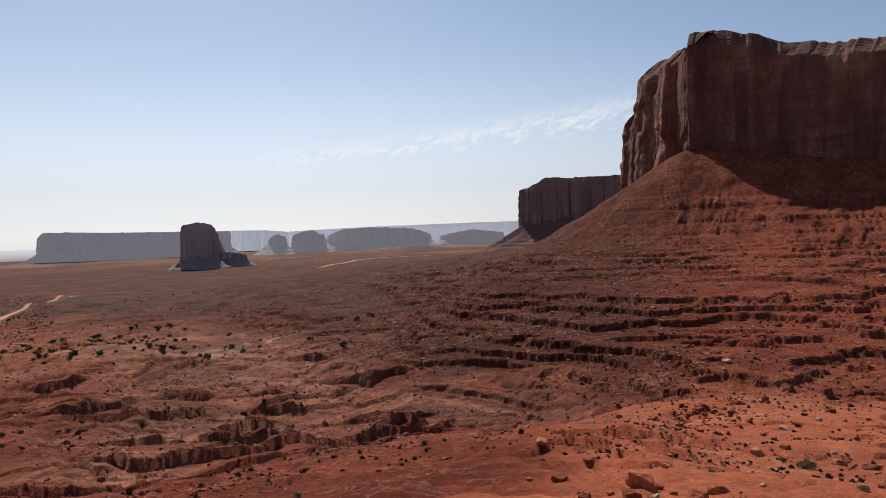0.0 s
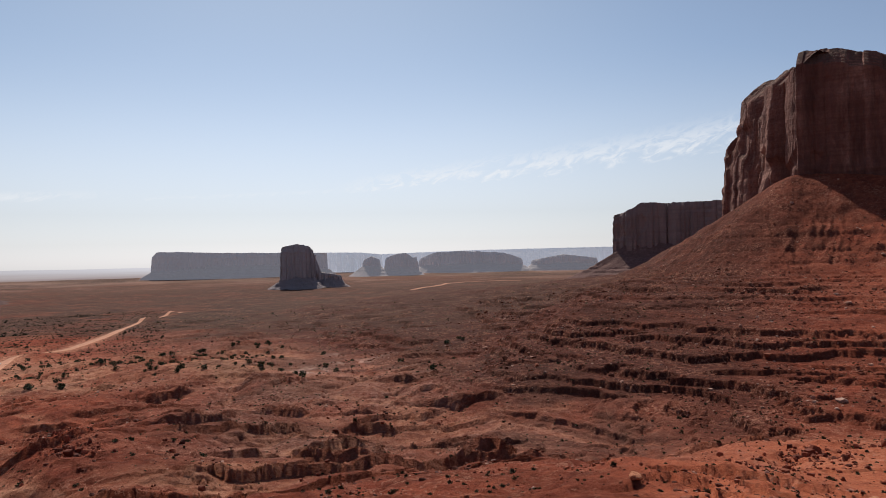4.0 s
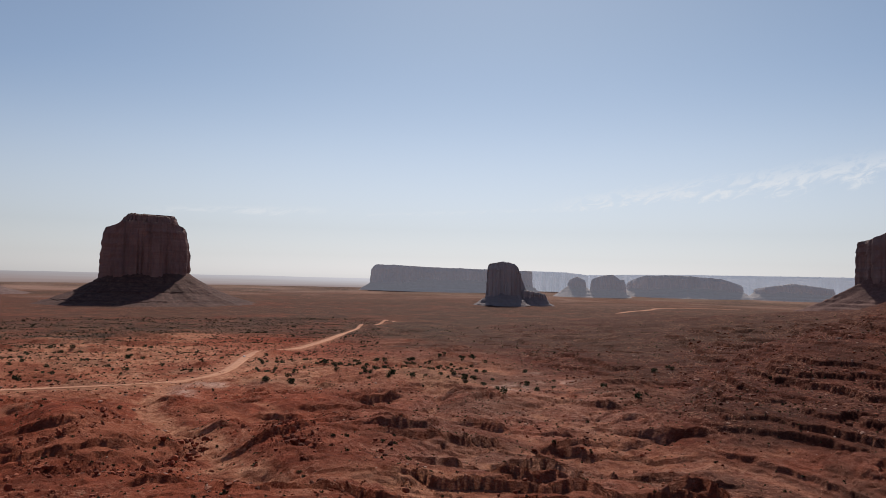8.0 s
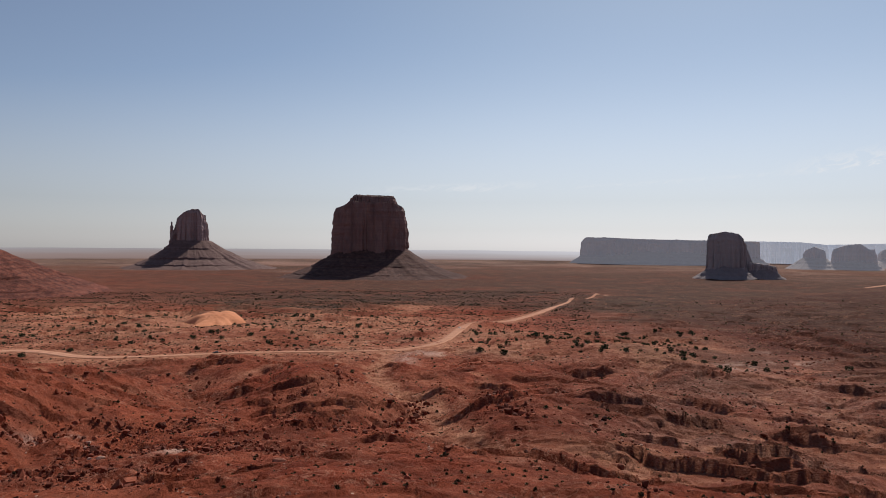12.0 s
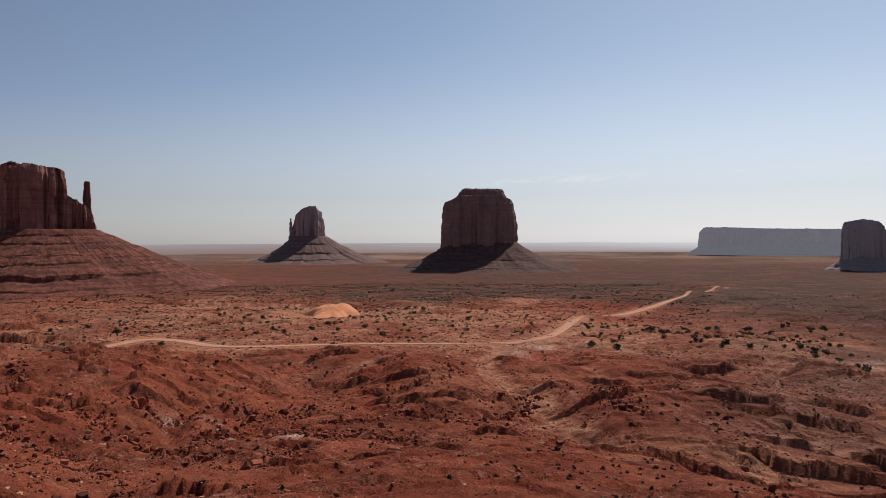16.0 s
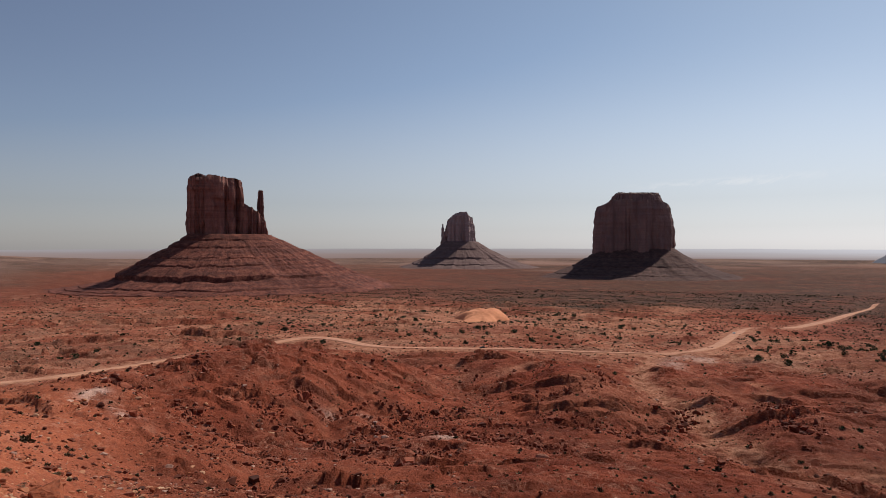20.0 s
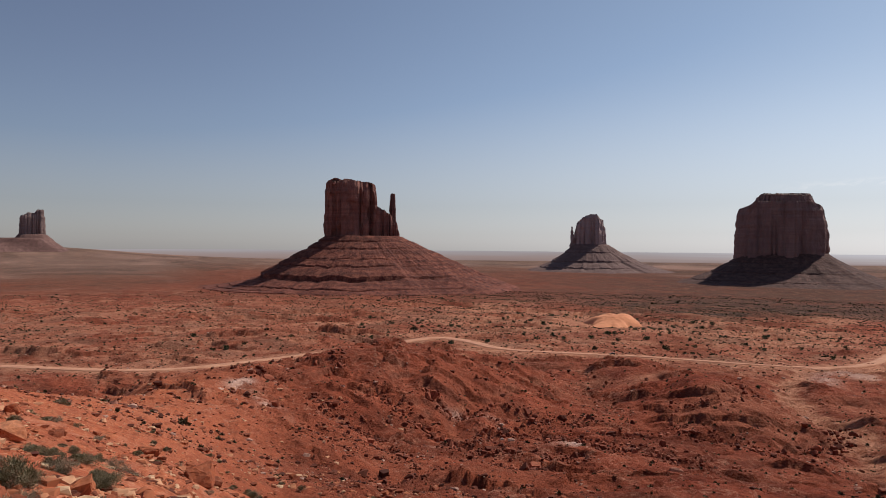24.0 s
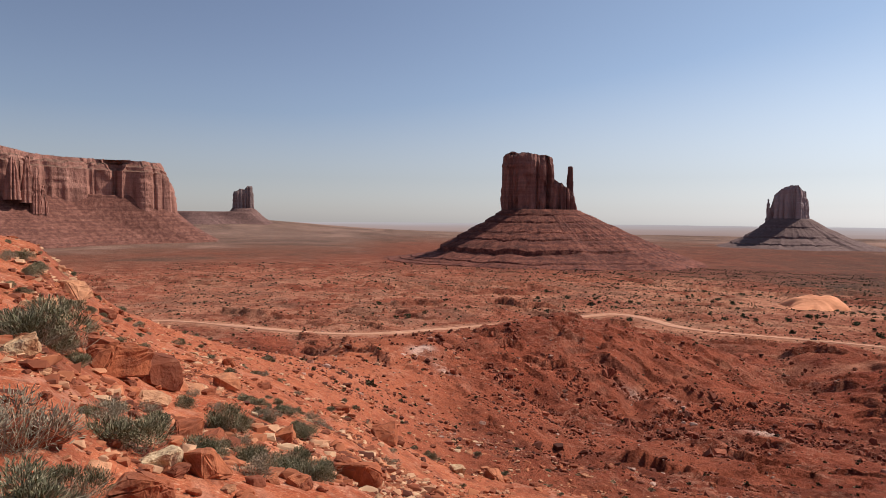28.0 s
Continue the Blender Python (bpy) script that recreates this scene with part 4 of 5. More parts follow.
part("shoulder", cliff_mesh("shoulder", (37, 32, 3), 0, ((-40, 110), (-16, 100), (-12, 90), (-4, 97), (2, 88), (12, 84), (18, 76), (30, 62), (38, 34)), 22, 240, 18, flute=6), M_CLIFF, b).location = (58, 0, 0)
part("spire", cliff_mesh("spire", (10.5, 14, 3), 20, ((-10, 139), (-3, 142), (6, 141), (10, 136)), 23, 140, 30, flute=3, lean=0.16, ledge=1.3), M_CLIFF, b, "slender standing spire").location = (77, 0, 0)

# the flat-topped butte
b = butte("broad_butte", "massive dark flat-topped sandstone butte on a shaded talus cone", 48.2, 2500)
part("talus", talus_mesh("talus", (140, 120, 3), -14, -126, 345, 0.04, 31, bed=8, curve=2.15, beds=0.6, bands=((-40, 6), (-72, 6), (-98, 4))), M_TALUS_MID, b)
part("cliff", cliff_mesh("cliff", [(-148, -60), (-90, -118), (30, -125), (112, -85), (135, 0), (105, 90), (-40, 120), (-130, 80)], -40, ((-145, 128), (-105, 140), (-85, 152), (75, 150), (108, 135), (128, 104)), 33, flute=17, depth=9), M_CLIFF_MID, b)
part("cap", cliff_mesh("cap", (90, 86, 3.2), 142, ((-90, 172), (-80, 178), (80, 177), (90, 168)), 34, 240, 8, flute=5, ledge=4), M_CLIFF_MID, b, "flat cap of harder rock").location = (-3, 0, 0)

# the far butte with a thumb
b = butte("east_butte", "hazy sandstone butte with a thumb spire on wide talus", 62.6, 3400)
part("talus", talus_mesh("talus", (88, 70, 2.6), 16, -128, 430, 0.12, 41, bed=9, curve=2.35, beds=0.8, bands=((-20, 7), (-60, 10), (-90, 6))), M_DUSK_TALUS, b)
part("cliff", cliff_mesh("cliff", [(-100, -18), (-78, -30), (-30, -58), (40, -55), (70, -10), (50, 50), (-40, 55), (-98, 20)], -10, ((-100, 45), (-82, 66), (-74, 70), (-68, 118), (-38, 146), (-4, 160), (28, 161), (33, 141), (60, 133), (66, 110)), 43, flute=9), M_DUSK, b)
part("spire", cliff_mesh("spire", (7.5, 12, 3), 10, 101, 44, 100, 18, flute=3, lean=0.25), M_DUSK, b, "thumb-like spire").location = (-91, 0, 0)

# the long mesa beyond the left hillside
b = butte("long_mesa", "long sunlit red sandstone mesa above a broad talus apron", 117, 3000, "mesa")
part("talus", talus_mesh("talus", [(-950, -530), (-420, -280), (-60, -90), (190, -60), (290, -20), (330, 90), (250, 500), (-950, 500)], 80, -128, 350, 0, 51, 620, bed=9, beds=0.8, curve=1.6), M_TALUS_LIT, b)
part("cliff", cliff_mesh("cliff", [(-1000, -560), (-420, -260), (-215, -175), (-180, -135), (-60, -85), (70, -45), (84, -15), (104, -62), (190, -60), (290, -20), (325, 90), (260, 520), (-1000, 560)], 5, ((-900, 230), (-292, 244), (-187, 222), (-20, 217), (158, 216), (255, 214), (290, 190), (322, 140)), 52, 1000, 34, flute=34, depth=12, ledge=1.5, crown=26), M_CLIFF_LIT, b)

for x, y, wide, foot, tip, seed in ((-197, -205, 22, 40, 206, 54), (-172, -195, 20, 0, 165, 55), (-150, -185, 15, 0, 105, 56), (-240, -225, 28, 50, 196, 57)):
    part("spire", cliff_mesh("spire", (wide, wide * 1.2, 2.6), foot, ((-wide, tip - 14), (0, tip), (wide, tip - 22)), seed, 120, 24, flute=4, lean=0.3), M_CLIFF_LIT, b, "dark pinnacle standing off the wall").location = (x, y, 0)

# the small castle-like butte far left
b = butte("castle_butte", "small hazy castle-shaped butte on a low ridge", 106, 4350)
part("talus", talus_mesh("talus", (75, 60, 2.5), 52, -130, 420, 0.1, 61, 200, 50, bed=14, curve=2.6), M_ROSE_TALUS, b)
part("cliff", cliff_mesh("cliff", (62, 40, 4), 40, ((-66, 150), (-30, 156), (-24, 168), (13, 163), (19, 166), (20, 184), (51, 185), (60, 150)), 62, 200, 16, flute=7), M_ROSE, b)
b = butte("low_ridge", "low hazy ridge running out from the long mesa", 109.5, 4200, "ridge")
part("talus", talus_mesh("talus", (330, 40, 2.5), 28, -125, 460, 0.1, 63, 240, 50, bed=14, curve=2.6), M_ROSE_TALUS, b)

# the great mesa: its walls stand on the apron of the ground
corners = mesa_corners()
hub = Vector((sum(c.x for c in corners) / len(corners), sum(c.y for c in corners) / len(corners), 0))


def mesa_wall():
    plan, at = outline([(c.x, c.y) for c in corners], 2000)
    tangent = np.roll(plan, -1, 0) - np.roll(plan, 1, 0)
    normal = np.stack([tangent[:, 1], -tangent[:, 0]], -1)
    normal /= np.hypot(*normal.T)[:, None]
    px, py = plan.T
    foot = land(px, py)[0] - 40
    az = np.degrees(np.arctan2(-px, py))
    rise = 1.03 * np.interp(az - 0.8 * step(-22, -19, az), (-40, -33, -30, -27.2, -25, -22.2, -20.9, -20.2, -19.4, -17.2, -16.35, -16.1, -15.9, -15.0), (0.212, 0.214, 0.222, 0.230, 0.2455, 0.259, 0.260, 0.248, 0.232, 0.2195, 0.213, 0.19, 0.142, 0.132))
    dist = np.hypot(px, py)
    crest = np.where(dist > 1500, 235.0, np.minimum(rise * dist, 300))
    big = fractal(px, py, 110, 2, 71)
    cracks = np.abs(fractal(px, py, 58, 3, 72))
    blocks = np.round(fractal(px, py, 46, 2, 78) * 3) / 3
    pillar = np.sqrt(np.minimum(np.abs(fractal(px, py, 95, 3, 79)), 0.32) / 0.32)
    # tall pillars on the lit side, a smoother wall in the shade
    lit = step(1140, 1200, dist) * (az > -22)
    rough = 14 * big + 7 * blocks - (22 + 14 * lit) * np.maximum(0.24 - cracks, 0) * 1.7 + (12 + 16 * lit) * (pillar - 0.7) + 3 * fractal(px, py, 11, 3, 73)
    rings = []
    for k in range(91):
        f = k / 90
        z = foot + (crest - foot) * f
        bed = 1.6 * lattice_noise(z / 13.0, px * 0.004, 74) + 1.6 * fractal(at / 16, z / 30, 1, 3, 75)
        # thin beds that step back to the rim
        top = np.clip((f - 0.885 - 0.012 * big) / 0.115, 0, 1)
        back = 30 * terrace(top, 0.2, 0.45, 0.8) + 4 * top * fractal(px, py, 20, 3, 77)
        hollow = step(0.05, 0.3, fractal(at / 70, np.full_like(at, 2.4 * f), 1, 3, 76)) * (4 + 6 * lit)
        shift = rough * (0.6 + 0.4 * np.cos(2.5 * f + 2 * big)) * (1 - 0.6 * top) + bed - 12 * f - back - hollow
        p = plan + normal * shift[:, None]
        rings.append(np.stack([p[:, 0], p[:, 1], z + (1.5 * fractal(px, py, 30, 3, 76) + 7 * (blocks - 0.15) + 3 * fractal(px, py, 9, 2, 75)) * f], -1))
    last = rings[-1]
    mid = np.array((hub.x, hub.y))
    for f in (0.99, 0.95, 0.8, 0.4):
        xy = mid + (last[:, :2] - mid) * f
        rings.append(np.stack([xy[:, 0], xy[:, 1], last[:, 2] * (0.75 + 0.25 * f) + 3 * fractal(xy[:, 0], xy[:, 1], 40, 3, 77)], -1))
    return grid_mesh("cliff", rings)


b = tagged(new("great_mesa"), "great red sandstone mesa with sheer fluted walls partly in shadow", "mesa")
part("cliff", mesa_wall(), M_MESA, b)
part("talus", land_sheet("talus", np.arange(-38, 3, 0.1), np.geomspace(300, 1240, 620), False), M_GROUND, b, "ledged red talus slope")

# its farther promontory
b = butte("far_promontory", "hazy flat-topped promontory behind the great mesa", -10, 3300, "mesa")
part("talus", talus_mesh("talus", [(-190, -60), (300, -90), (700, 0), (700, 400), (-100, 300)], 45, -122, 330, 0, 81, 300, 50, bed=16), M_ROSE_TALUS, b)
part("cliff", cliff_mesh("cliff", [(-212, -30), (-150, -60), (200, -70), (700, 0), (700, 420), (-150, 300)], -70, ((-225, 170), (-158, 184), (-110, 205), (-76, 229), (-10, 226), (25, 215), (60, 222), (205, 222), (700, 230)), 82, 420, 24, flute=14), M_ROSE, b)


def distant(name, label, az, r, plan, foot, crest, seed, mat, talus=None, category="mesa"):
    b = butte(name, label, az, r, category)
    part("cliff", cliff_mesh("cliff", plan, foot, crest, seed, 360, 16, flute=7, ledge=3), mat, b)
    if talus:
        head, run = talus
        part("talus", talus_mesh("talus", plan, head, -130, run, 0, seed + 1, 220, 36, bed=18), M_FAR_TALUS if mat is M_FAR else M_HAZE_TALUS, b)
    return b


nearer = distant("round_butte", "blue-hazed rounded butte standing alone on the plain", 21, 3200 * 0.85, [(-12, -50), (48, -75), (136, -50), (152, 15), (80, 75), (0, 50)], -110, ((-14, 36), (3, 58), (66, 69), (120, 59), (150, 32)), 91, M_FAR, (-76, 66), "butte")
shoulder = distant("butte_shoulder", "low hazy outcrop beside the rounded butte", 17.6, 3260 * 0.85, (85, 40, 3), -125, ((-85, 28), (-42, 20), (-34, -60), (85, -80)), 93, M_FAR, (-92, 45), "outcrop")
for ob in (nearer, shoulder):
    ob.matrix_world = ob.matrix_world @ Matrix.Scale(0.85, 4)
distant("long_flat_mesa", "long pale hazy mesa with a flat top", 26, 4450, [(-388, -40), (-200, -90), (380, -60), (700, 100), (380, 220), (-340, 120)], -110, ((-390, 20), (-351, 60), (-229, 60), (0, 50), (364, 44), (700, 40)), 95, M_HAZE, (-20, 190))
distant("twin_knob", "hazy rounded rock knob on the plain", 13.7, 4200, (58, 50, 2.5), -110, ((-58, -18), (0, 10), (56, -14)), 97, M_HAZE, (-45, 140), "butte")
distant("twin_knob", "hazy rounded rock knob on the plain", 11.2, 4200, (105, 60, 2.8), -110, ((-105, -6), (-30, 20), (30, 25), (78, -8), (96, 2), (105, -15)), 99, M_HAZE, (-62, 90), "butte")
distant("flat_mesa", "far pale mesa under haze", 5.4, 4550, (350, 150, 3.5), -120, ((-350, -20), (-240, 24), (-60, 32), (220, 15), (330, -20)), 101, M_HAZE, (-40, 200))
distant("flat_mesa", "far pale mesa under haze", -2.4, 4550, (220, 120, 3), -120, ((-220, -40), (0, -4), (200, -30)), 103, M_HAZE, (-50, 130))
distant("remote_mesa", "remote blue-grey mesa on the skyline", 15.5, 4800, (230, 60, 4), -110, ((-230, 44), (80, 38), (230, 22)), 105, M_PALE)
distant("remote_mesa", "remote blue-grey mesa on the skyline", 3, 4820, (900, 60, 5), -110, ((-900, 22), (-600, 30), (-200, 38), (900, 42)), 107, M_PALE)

# ---- the farthest plain: a glowing backdrop behind everything, haze painted into its colour ----
def backdrop_haze():
    n = Nodes("remote_haze_glow", 1.0)
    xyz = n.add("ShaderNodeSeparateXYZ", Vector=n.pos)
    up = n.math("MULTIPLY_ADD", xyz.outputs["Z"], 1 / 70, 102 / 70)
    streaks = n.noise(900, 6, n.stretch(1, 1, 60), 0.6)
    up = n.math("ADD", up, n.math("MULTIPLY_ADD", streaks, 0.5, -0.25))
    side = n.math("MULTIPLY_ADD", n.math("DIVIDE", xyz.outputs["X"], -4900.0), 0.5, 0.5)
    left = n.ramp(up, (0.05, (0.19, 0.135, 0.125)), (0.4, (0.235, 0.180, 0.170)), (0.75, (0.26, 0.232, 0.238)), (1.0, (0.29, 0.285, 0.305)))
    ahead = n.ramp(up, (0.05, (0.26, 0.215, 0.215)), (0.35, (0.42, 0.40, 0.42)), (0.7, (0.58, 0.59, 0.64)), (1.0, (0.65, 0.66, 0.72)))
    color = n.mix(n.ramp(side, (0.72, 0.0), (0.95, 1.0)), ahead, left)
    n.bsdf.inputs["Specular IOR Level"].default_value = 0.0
    # the haze is an added glow, paler towards the skyline
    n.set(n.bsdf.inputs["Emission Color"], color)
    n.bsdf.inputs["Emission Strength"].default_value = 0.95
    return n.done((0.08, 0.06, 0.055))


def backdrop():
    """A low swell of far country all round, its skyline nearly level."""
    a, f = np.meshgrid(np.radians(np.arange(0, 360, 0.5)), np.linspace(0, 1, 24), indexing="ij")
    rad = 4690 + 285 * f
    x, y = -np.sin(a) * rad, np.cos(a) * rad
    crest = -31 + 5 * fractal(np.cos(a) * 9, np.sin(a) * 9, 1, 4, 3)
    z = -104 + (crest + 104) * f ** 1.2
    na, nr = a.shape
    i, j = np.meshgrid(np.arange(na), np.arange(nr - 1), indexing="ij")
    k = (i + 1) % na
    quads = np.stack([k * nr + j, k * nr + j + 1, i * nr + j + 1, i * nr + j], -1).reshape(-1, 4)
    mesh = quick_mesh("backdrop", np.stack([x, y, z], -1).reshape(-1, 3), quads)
    mesh.materials.append(backdrop_haze())
    return tagged(new("backdrop", mesh), "backdrop of remote desert plain with haze painted in as a pale glow", "backdrop", kind="structure")


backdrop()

# ---- the dirt road and the sand dune ----
def soil(name, a, b, grain=0.5, size=6.0):
    n = Nodes(name, 0.95)
    color = n.mix(n.ramp(n.noise(size, 5), (0.35, 0.0), (0.65, 1.0)), a, b)
    color = n.mix(n.ramp(n.noise(grain, 4), (0.4, 0.35), (0.6, 0.0)), color, tuple(c * 0.6 for c in a))
    return n.done(color, n.bump(n.noise(grain * 2, 5), 0.6, 0.3))


M_ROAD = soil("packed_dirt", (0.50, 0.225, 0.13), (0.64, 0.33, 0.205))
M_SAND = soil("orange_sand", (0.66, 0.255, 0.125), (0.76, 0.32, 0.165), 1.2, 14)


def ribbon(name, line, half):
    """A strip that lies on the ground along a line of (az, r) places."""
    places = [spot(a, r) for a, r in line]
    pts = []
    for a, b in zip(places, places[1:]):
        m = max(2, int((b - a).length / 9))
        pts += [a.lerp(b, k / m) for k in range(m)]
    p = np.array([(q.x, q.y) for q in pts])
    for _ in range(10):
        p[1:-1] = (p[:-2] + 2 * p[1:-1] + p[2:]) / 4
    t = np.gradient(p, axis=0)
    t /= np.hypot(*t.T)[:, None]
    side = np.stack([-t[:, 1], t[:, 0]], -1)
    lanes = np.array((-1.15, -1, -0.5, 0, 0.5, 1, 1.15))
    wide = half * np.maximum(1 + 0.7 * fractal(p[:, 0], p[:, 1], 90, 4, 2), 0.45)
    xy = p[:, None, :] + side[:, None, :] * (lanes[None, :, None] * wide[:, None, None])
    z = land(xy[..., 0], xy[..., 1])[0]
    z = np.maximum(z, z.mean(1, keepdims=True) - 0.3) + np.where(np.abs(lanes) > 1.1, -1.6, 0.45)
    n, m = z.shape
    i, j = np.meshgrid(np.arange(n - 1), np.arange(m - 1), indexing="ij")
    quads = np.stack([i * m + j, (i + 1) * m + j, (i + 1) * m + j + 1, i * m + j + 1], -1).reshape(-1, 4)[:, ::-1]
    mesh = quick_mesh(name, np.concatenate([xy, z[..., None]], -1).reshape(-1, 3), quads)
    mesh.materials.append(M_ROAD)
    return new(name, mesh)


tagged(ribbon("road", ROAD, 4.8), "pale packed dirt road winding across the red desert", "road", kind="structure")

tagged(ribbon("far_track", TRACK, 8.0), "faint pale track crossing the far valley floor", "track", kind="structure")


def dune():
    a, r = np.meshgrid(np.linspace(0, 2 * np.pi, 96, endpoint=False), np.linspace(0, 1, 40), indexing="ij")
    edge = 1 + 0.20 * np.sin(3 * a + 1) + 0.14 * np.sin(5 * a) + 0.09 * np.sin(11 * a + 2)
    u, v = 34 * r * np.cos(a) * edge, 70 * r * np.sin(a) * edge
    c = spot(61.0, 925)
    right, away = heading(61 - 90), heading(61)
    x, y = c.x + right.x * u + away.x * v, c.y + right.y * u + away.y * v
    slope = step(-75, 30, v) * (1 - step(35, 80, v)) * (1 - r ** 3) * (1 + 0.25 * u / 34)
    z = land(x, y)[0] + 0.5 - 2.5 * r ** 6 + 12 * slope * (1 + 0.35 * fractal(u, v, 40, 5, 2)) + 1.3 * fractal(u, v, 14, 3, 3)
    na, nr = a.shape
    i, j = np.meshgrid(np.arange(na), np.arange(nr - 1), indexing="ij")
    k = (i + 1) % na
    quads = np.stack([k * nr + j, k * nr + j + 1, i * nr + j + 1, i * nr + j], -1).reshape(-1, 4)
    mesh = quick_mesh("sand_dune", np.stack([x, y, z], -1).reshape(-1, 3), quads)
    mesh.materials.append(M_SAND)
    return tagged(new("sand_dune", mesh), "bright orange sand dune among junipers", "dune")


dune()

# ---- rocks and plants ----
def stone_material():
    n = Nodes("sandstone_block", 0.9)
    pick = n.add("ShaderNodeObjectInfo").outputs["Random"]
    color = n.ramp(pick, (0.0, (0.19, 0.05, 0.024)), (0.45, (0.36, 0.10, 0.042)), (0.8, (0.48, 0.16, 0.072)), (1.0, (0.58, 0.31, 0.17)))
    color = n.mix(n.ramp(n.noise(0.25, 5), (0.35, 0.55), (0.6, 0.0)), color, (0.15, 0.05, 0.03))
    color = n.mix(n.ramp(n.noise(0.7, 3, n.stretch(1, 1, 4)), (0.55, 0.0), (0.72, 0.3)), color, (0.48, 0.20, 0.115))
    return n.done(color, n.bump(n.noise(0.12, 5), 0.8, 0.05))


def island_material(name, *stops, rough=0.9):
    n = Nodes(name, rough)
    color = n.ramp(n.add("ShaderNodeNewGeometry").outputs["Random Per Island"], *stops)
    color = n.mix(n.ramp(n.noise(0.5, 3), (0.4, 0.35), (0.6, 0.0)), color, stops[0][1])
    return n.done(color)


M_STONE = stone_material()
M_CREAM = soil("cream_sandstone", (0.42, 0.20, 0.10), (0.66, 0.49, 0.30), 0.1, 0.35)
M_RUBBLE = island_material("rubble_stone", (0.0, (0.065, 0.021, 0.013)), (0.45, (0.16, 0.044, 0.024)), (0.80, (0.33, 0.105, 0.056)), (0.93, (0.52, 0.32, 0.24)))
M_OUTCROP = island_material("outcrop_stone", (0.0, (0.10, 0.029, 0.017)), (0.55, (0.24, 0.062, 0.033)), (0.95, (0.40, 0.12, 0.064)))
M_GRAVEL = island_material("hillside_stones", (0.0, (0.10, 0.03, 0.018)), (0.4, (0.34, 0.095, 0.042)), (0.7, (0.50, 0.18, 0.085)), (1.0, (0.66, 0.42, 0.25)))
M_BRUSH = island_material("brush_leaves", (0.0, (0.035, 0.036, 0.020)), (0.6, (0.070, 0.066, 0.038)), (1.0, (0.13, 0.11, 0.07)))
M_SAGE = island_material("sage_leaves", (0.0, (0.085, 0.082, 0.042)), (0.5, (0.20, 0.185, 0.105)), (0.85, (0.35, 0.31, 0.19)), (1.0, (0.50, 0.44, 0.30)))
M_SCRUB = island_material("scrub_leaves", (0.0, (0.045, 0.042, 0.022)), (0.6, (0.105, 0.092, 0.05)), (1.0, (0.26, 0.22, 0.13)))
M_DRY = island_material("dry_stems", (0.0, (0.22, 0.17, 0.11)), (1.0, (0.42, 0.36, 0.26)))
M_JUNIPER = island_material("juniper_leaves", (0.0, (0.022, 0.034, 0.014)), (0.6, (0.042, 0.056, 0.024)), (1.0, (0.075, 0.085, 0.04)))
M_BARK = soil("grey_bark", (0.14, 0.10, 0.075), (0.24, 0.18, 0.14), 0.05, 0.3)
rng = random.Random(5)


from mathutils import noise as rock_noise


def stone_mesh(name, seed, flat=0.7, long=1.3, points=32, bevel=True):
    """One angular block, about a metre across, its foot at the origin."""
    rnd = random.Random(seed)
    bm = bmesh.new()
    for _ in range(points):
        v = Vector((rnd.uniform(-1, 1), rnd.uniform(-1, 1), rnd.uniform(-1, 1)))
        if _ < 8 and bevel:
            corner = Vector((1 - 2 * (_ & 1), 1 - (_ & 2), 1 - (_ & 4) // 2)) * rnd.uniform(0.72, 1.0)
            bm.verts.new((corner.x * long * 0.4 + rnd.uniform(-0.15, 0.15), corner.y * 0.42 + rnd.uniform(-0.15, 0.15), corner.z * flat * 0.42 + rnd.uniform(-0.1, 0.1)))
            continue
        v = v.normalized() * (0.8 + 0.2 * rnd.random()) if v.length > 0.01 else Vector((1, 0, 0))
        v = Vector((max(-0.9, min(0.9, v.x)), max(-0.85, min(0.85, v.y)), max(-0.6, min(0.72, v.z))))
        bm.verts.new((v.x * long * 0.62, v.y * 0.62, v.z * flat * 0.62))
    hull = bmesh.ops.convex_hull(bm, input=bm.verts)
    loose = [g for g in hull["geom_interior"] + hull["geom_unused"] if isinstance(g, bmesh.types.BMVert)]
    bmesh.ops.delete(bm, geom=list(set(loose)), context="VERTS")
    bmesh.ops.delete(bm, geom=[v for v in bm.verts if not v.link_faces], context="VERTS")
    if bevel:
        bmesh.ops.bevel(bm, geom=list(bm.edges), offset=0.17, segments=2, affect="EDGES", clamp_overlap=True)
        bmesh.ops.triangulate(bm, faces=[f for f in bm.faces if len(f.verts) > 4])
        bmesh.ops.subdivide_edges(bm, edges=[e for e in bm.edges if e.calc_length() > 0.12], cuts=2, smooth=0.08, use_grid_fill=True)
        for v in bm.verts:
            at = v.co * 2.3 + Vector((seed, 0, 0))
            v.co += v.co.normalized() * (0.10 * rock_noise.noise(at) + 0.05 * rock_noise.noise(at * 3.1) - 0.07 * abs(rock_noise.noise(Vector((v.co.x, v.co.y, v.co.z * 6)) * 1.7)))
    low = min(v.co.z for v in bm.verts)
    bmesh.ops.translate(bm, verts=bm.verts, vec=(0, 0, -low - 0.12 * flat))
    mesh = bpy.data.meshes.new(name)
    bm.to_mesh(mesh)
    bm.free()
    return mesh


STONES = [stone_mesh("rock", 40 + k, rng.uniform(0.4, 0.9), rng.uniform(1.0, 1.45), 22) for k in range(9)]


def on_ground(az, r, sink=0.0):
    p = spot(az, r)
    return Vector((p.x, p.y, land_z(p.x, p.y) - sink))


for m in STONES:
    m.materials.append(M_STONE)
CREAM = [m.copy() for m in STONES[:3]]
for m in CREAM:
    m.materials.clear()
    m.materials.append(M_CREAM)


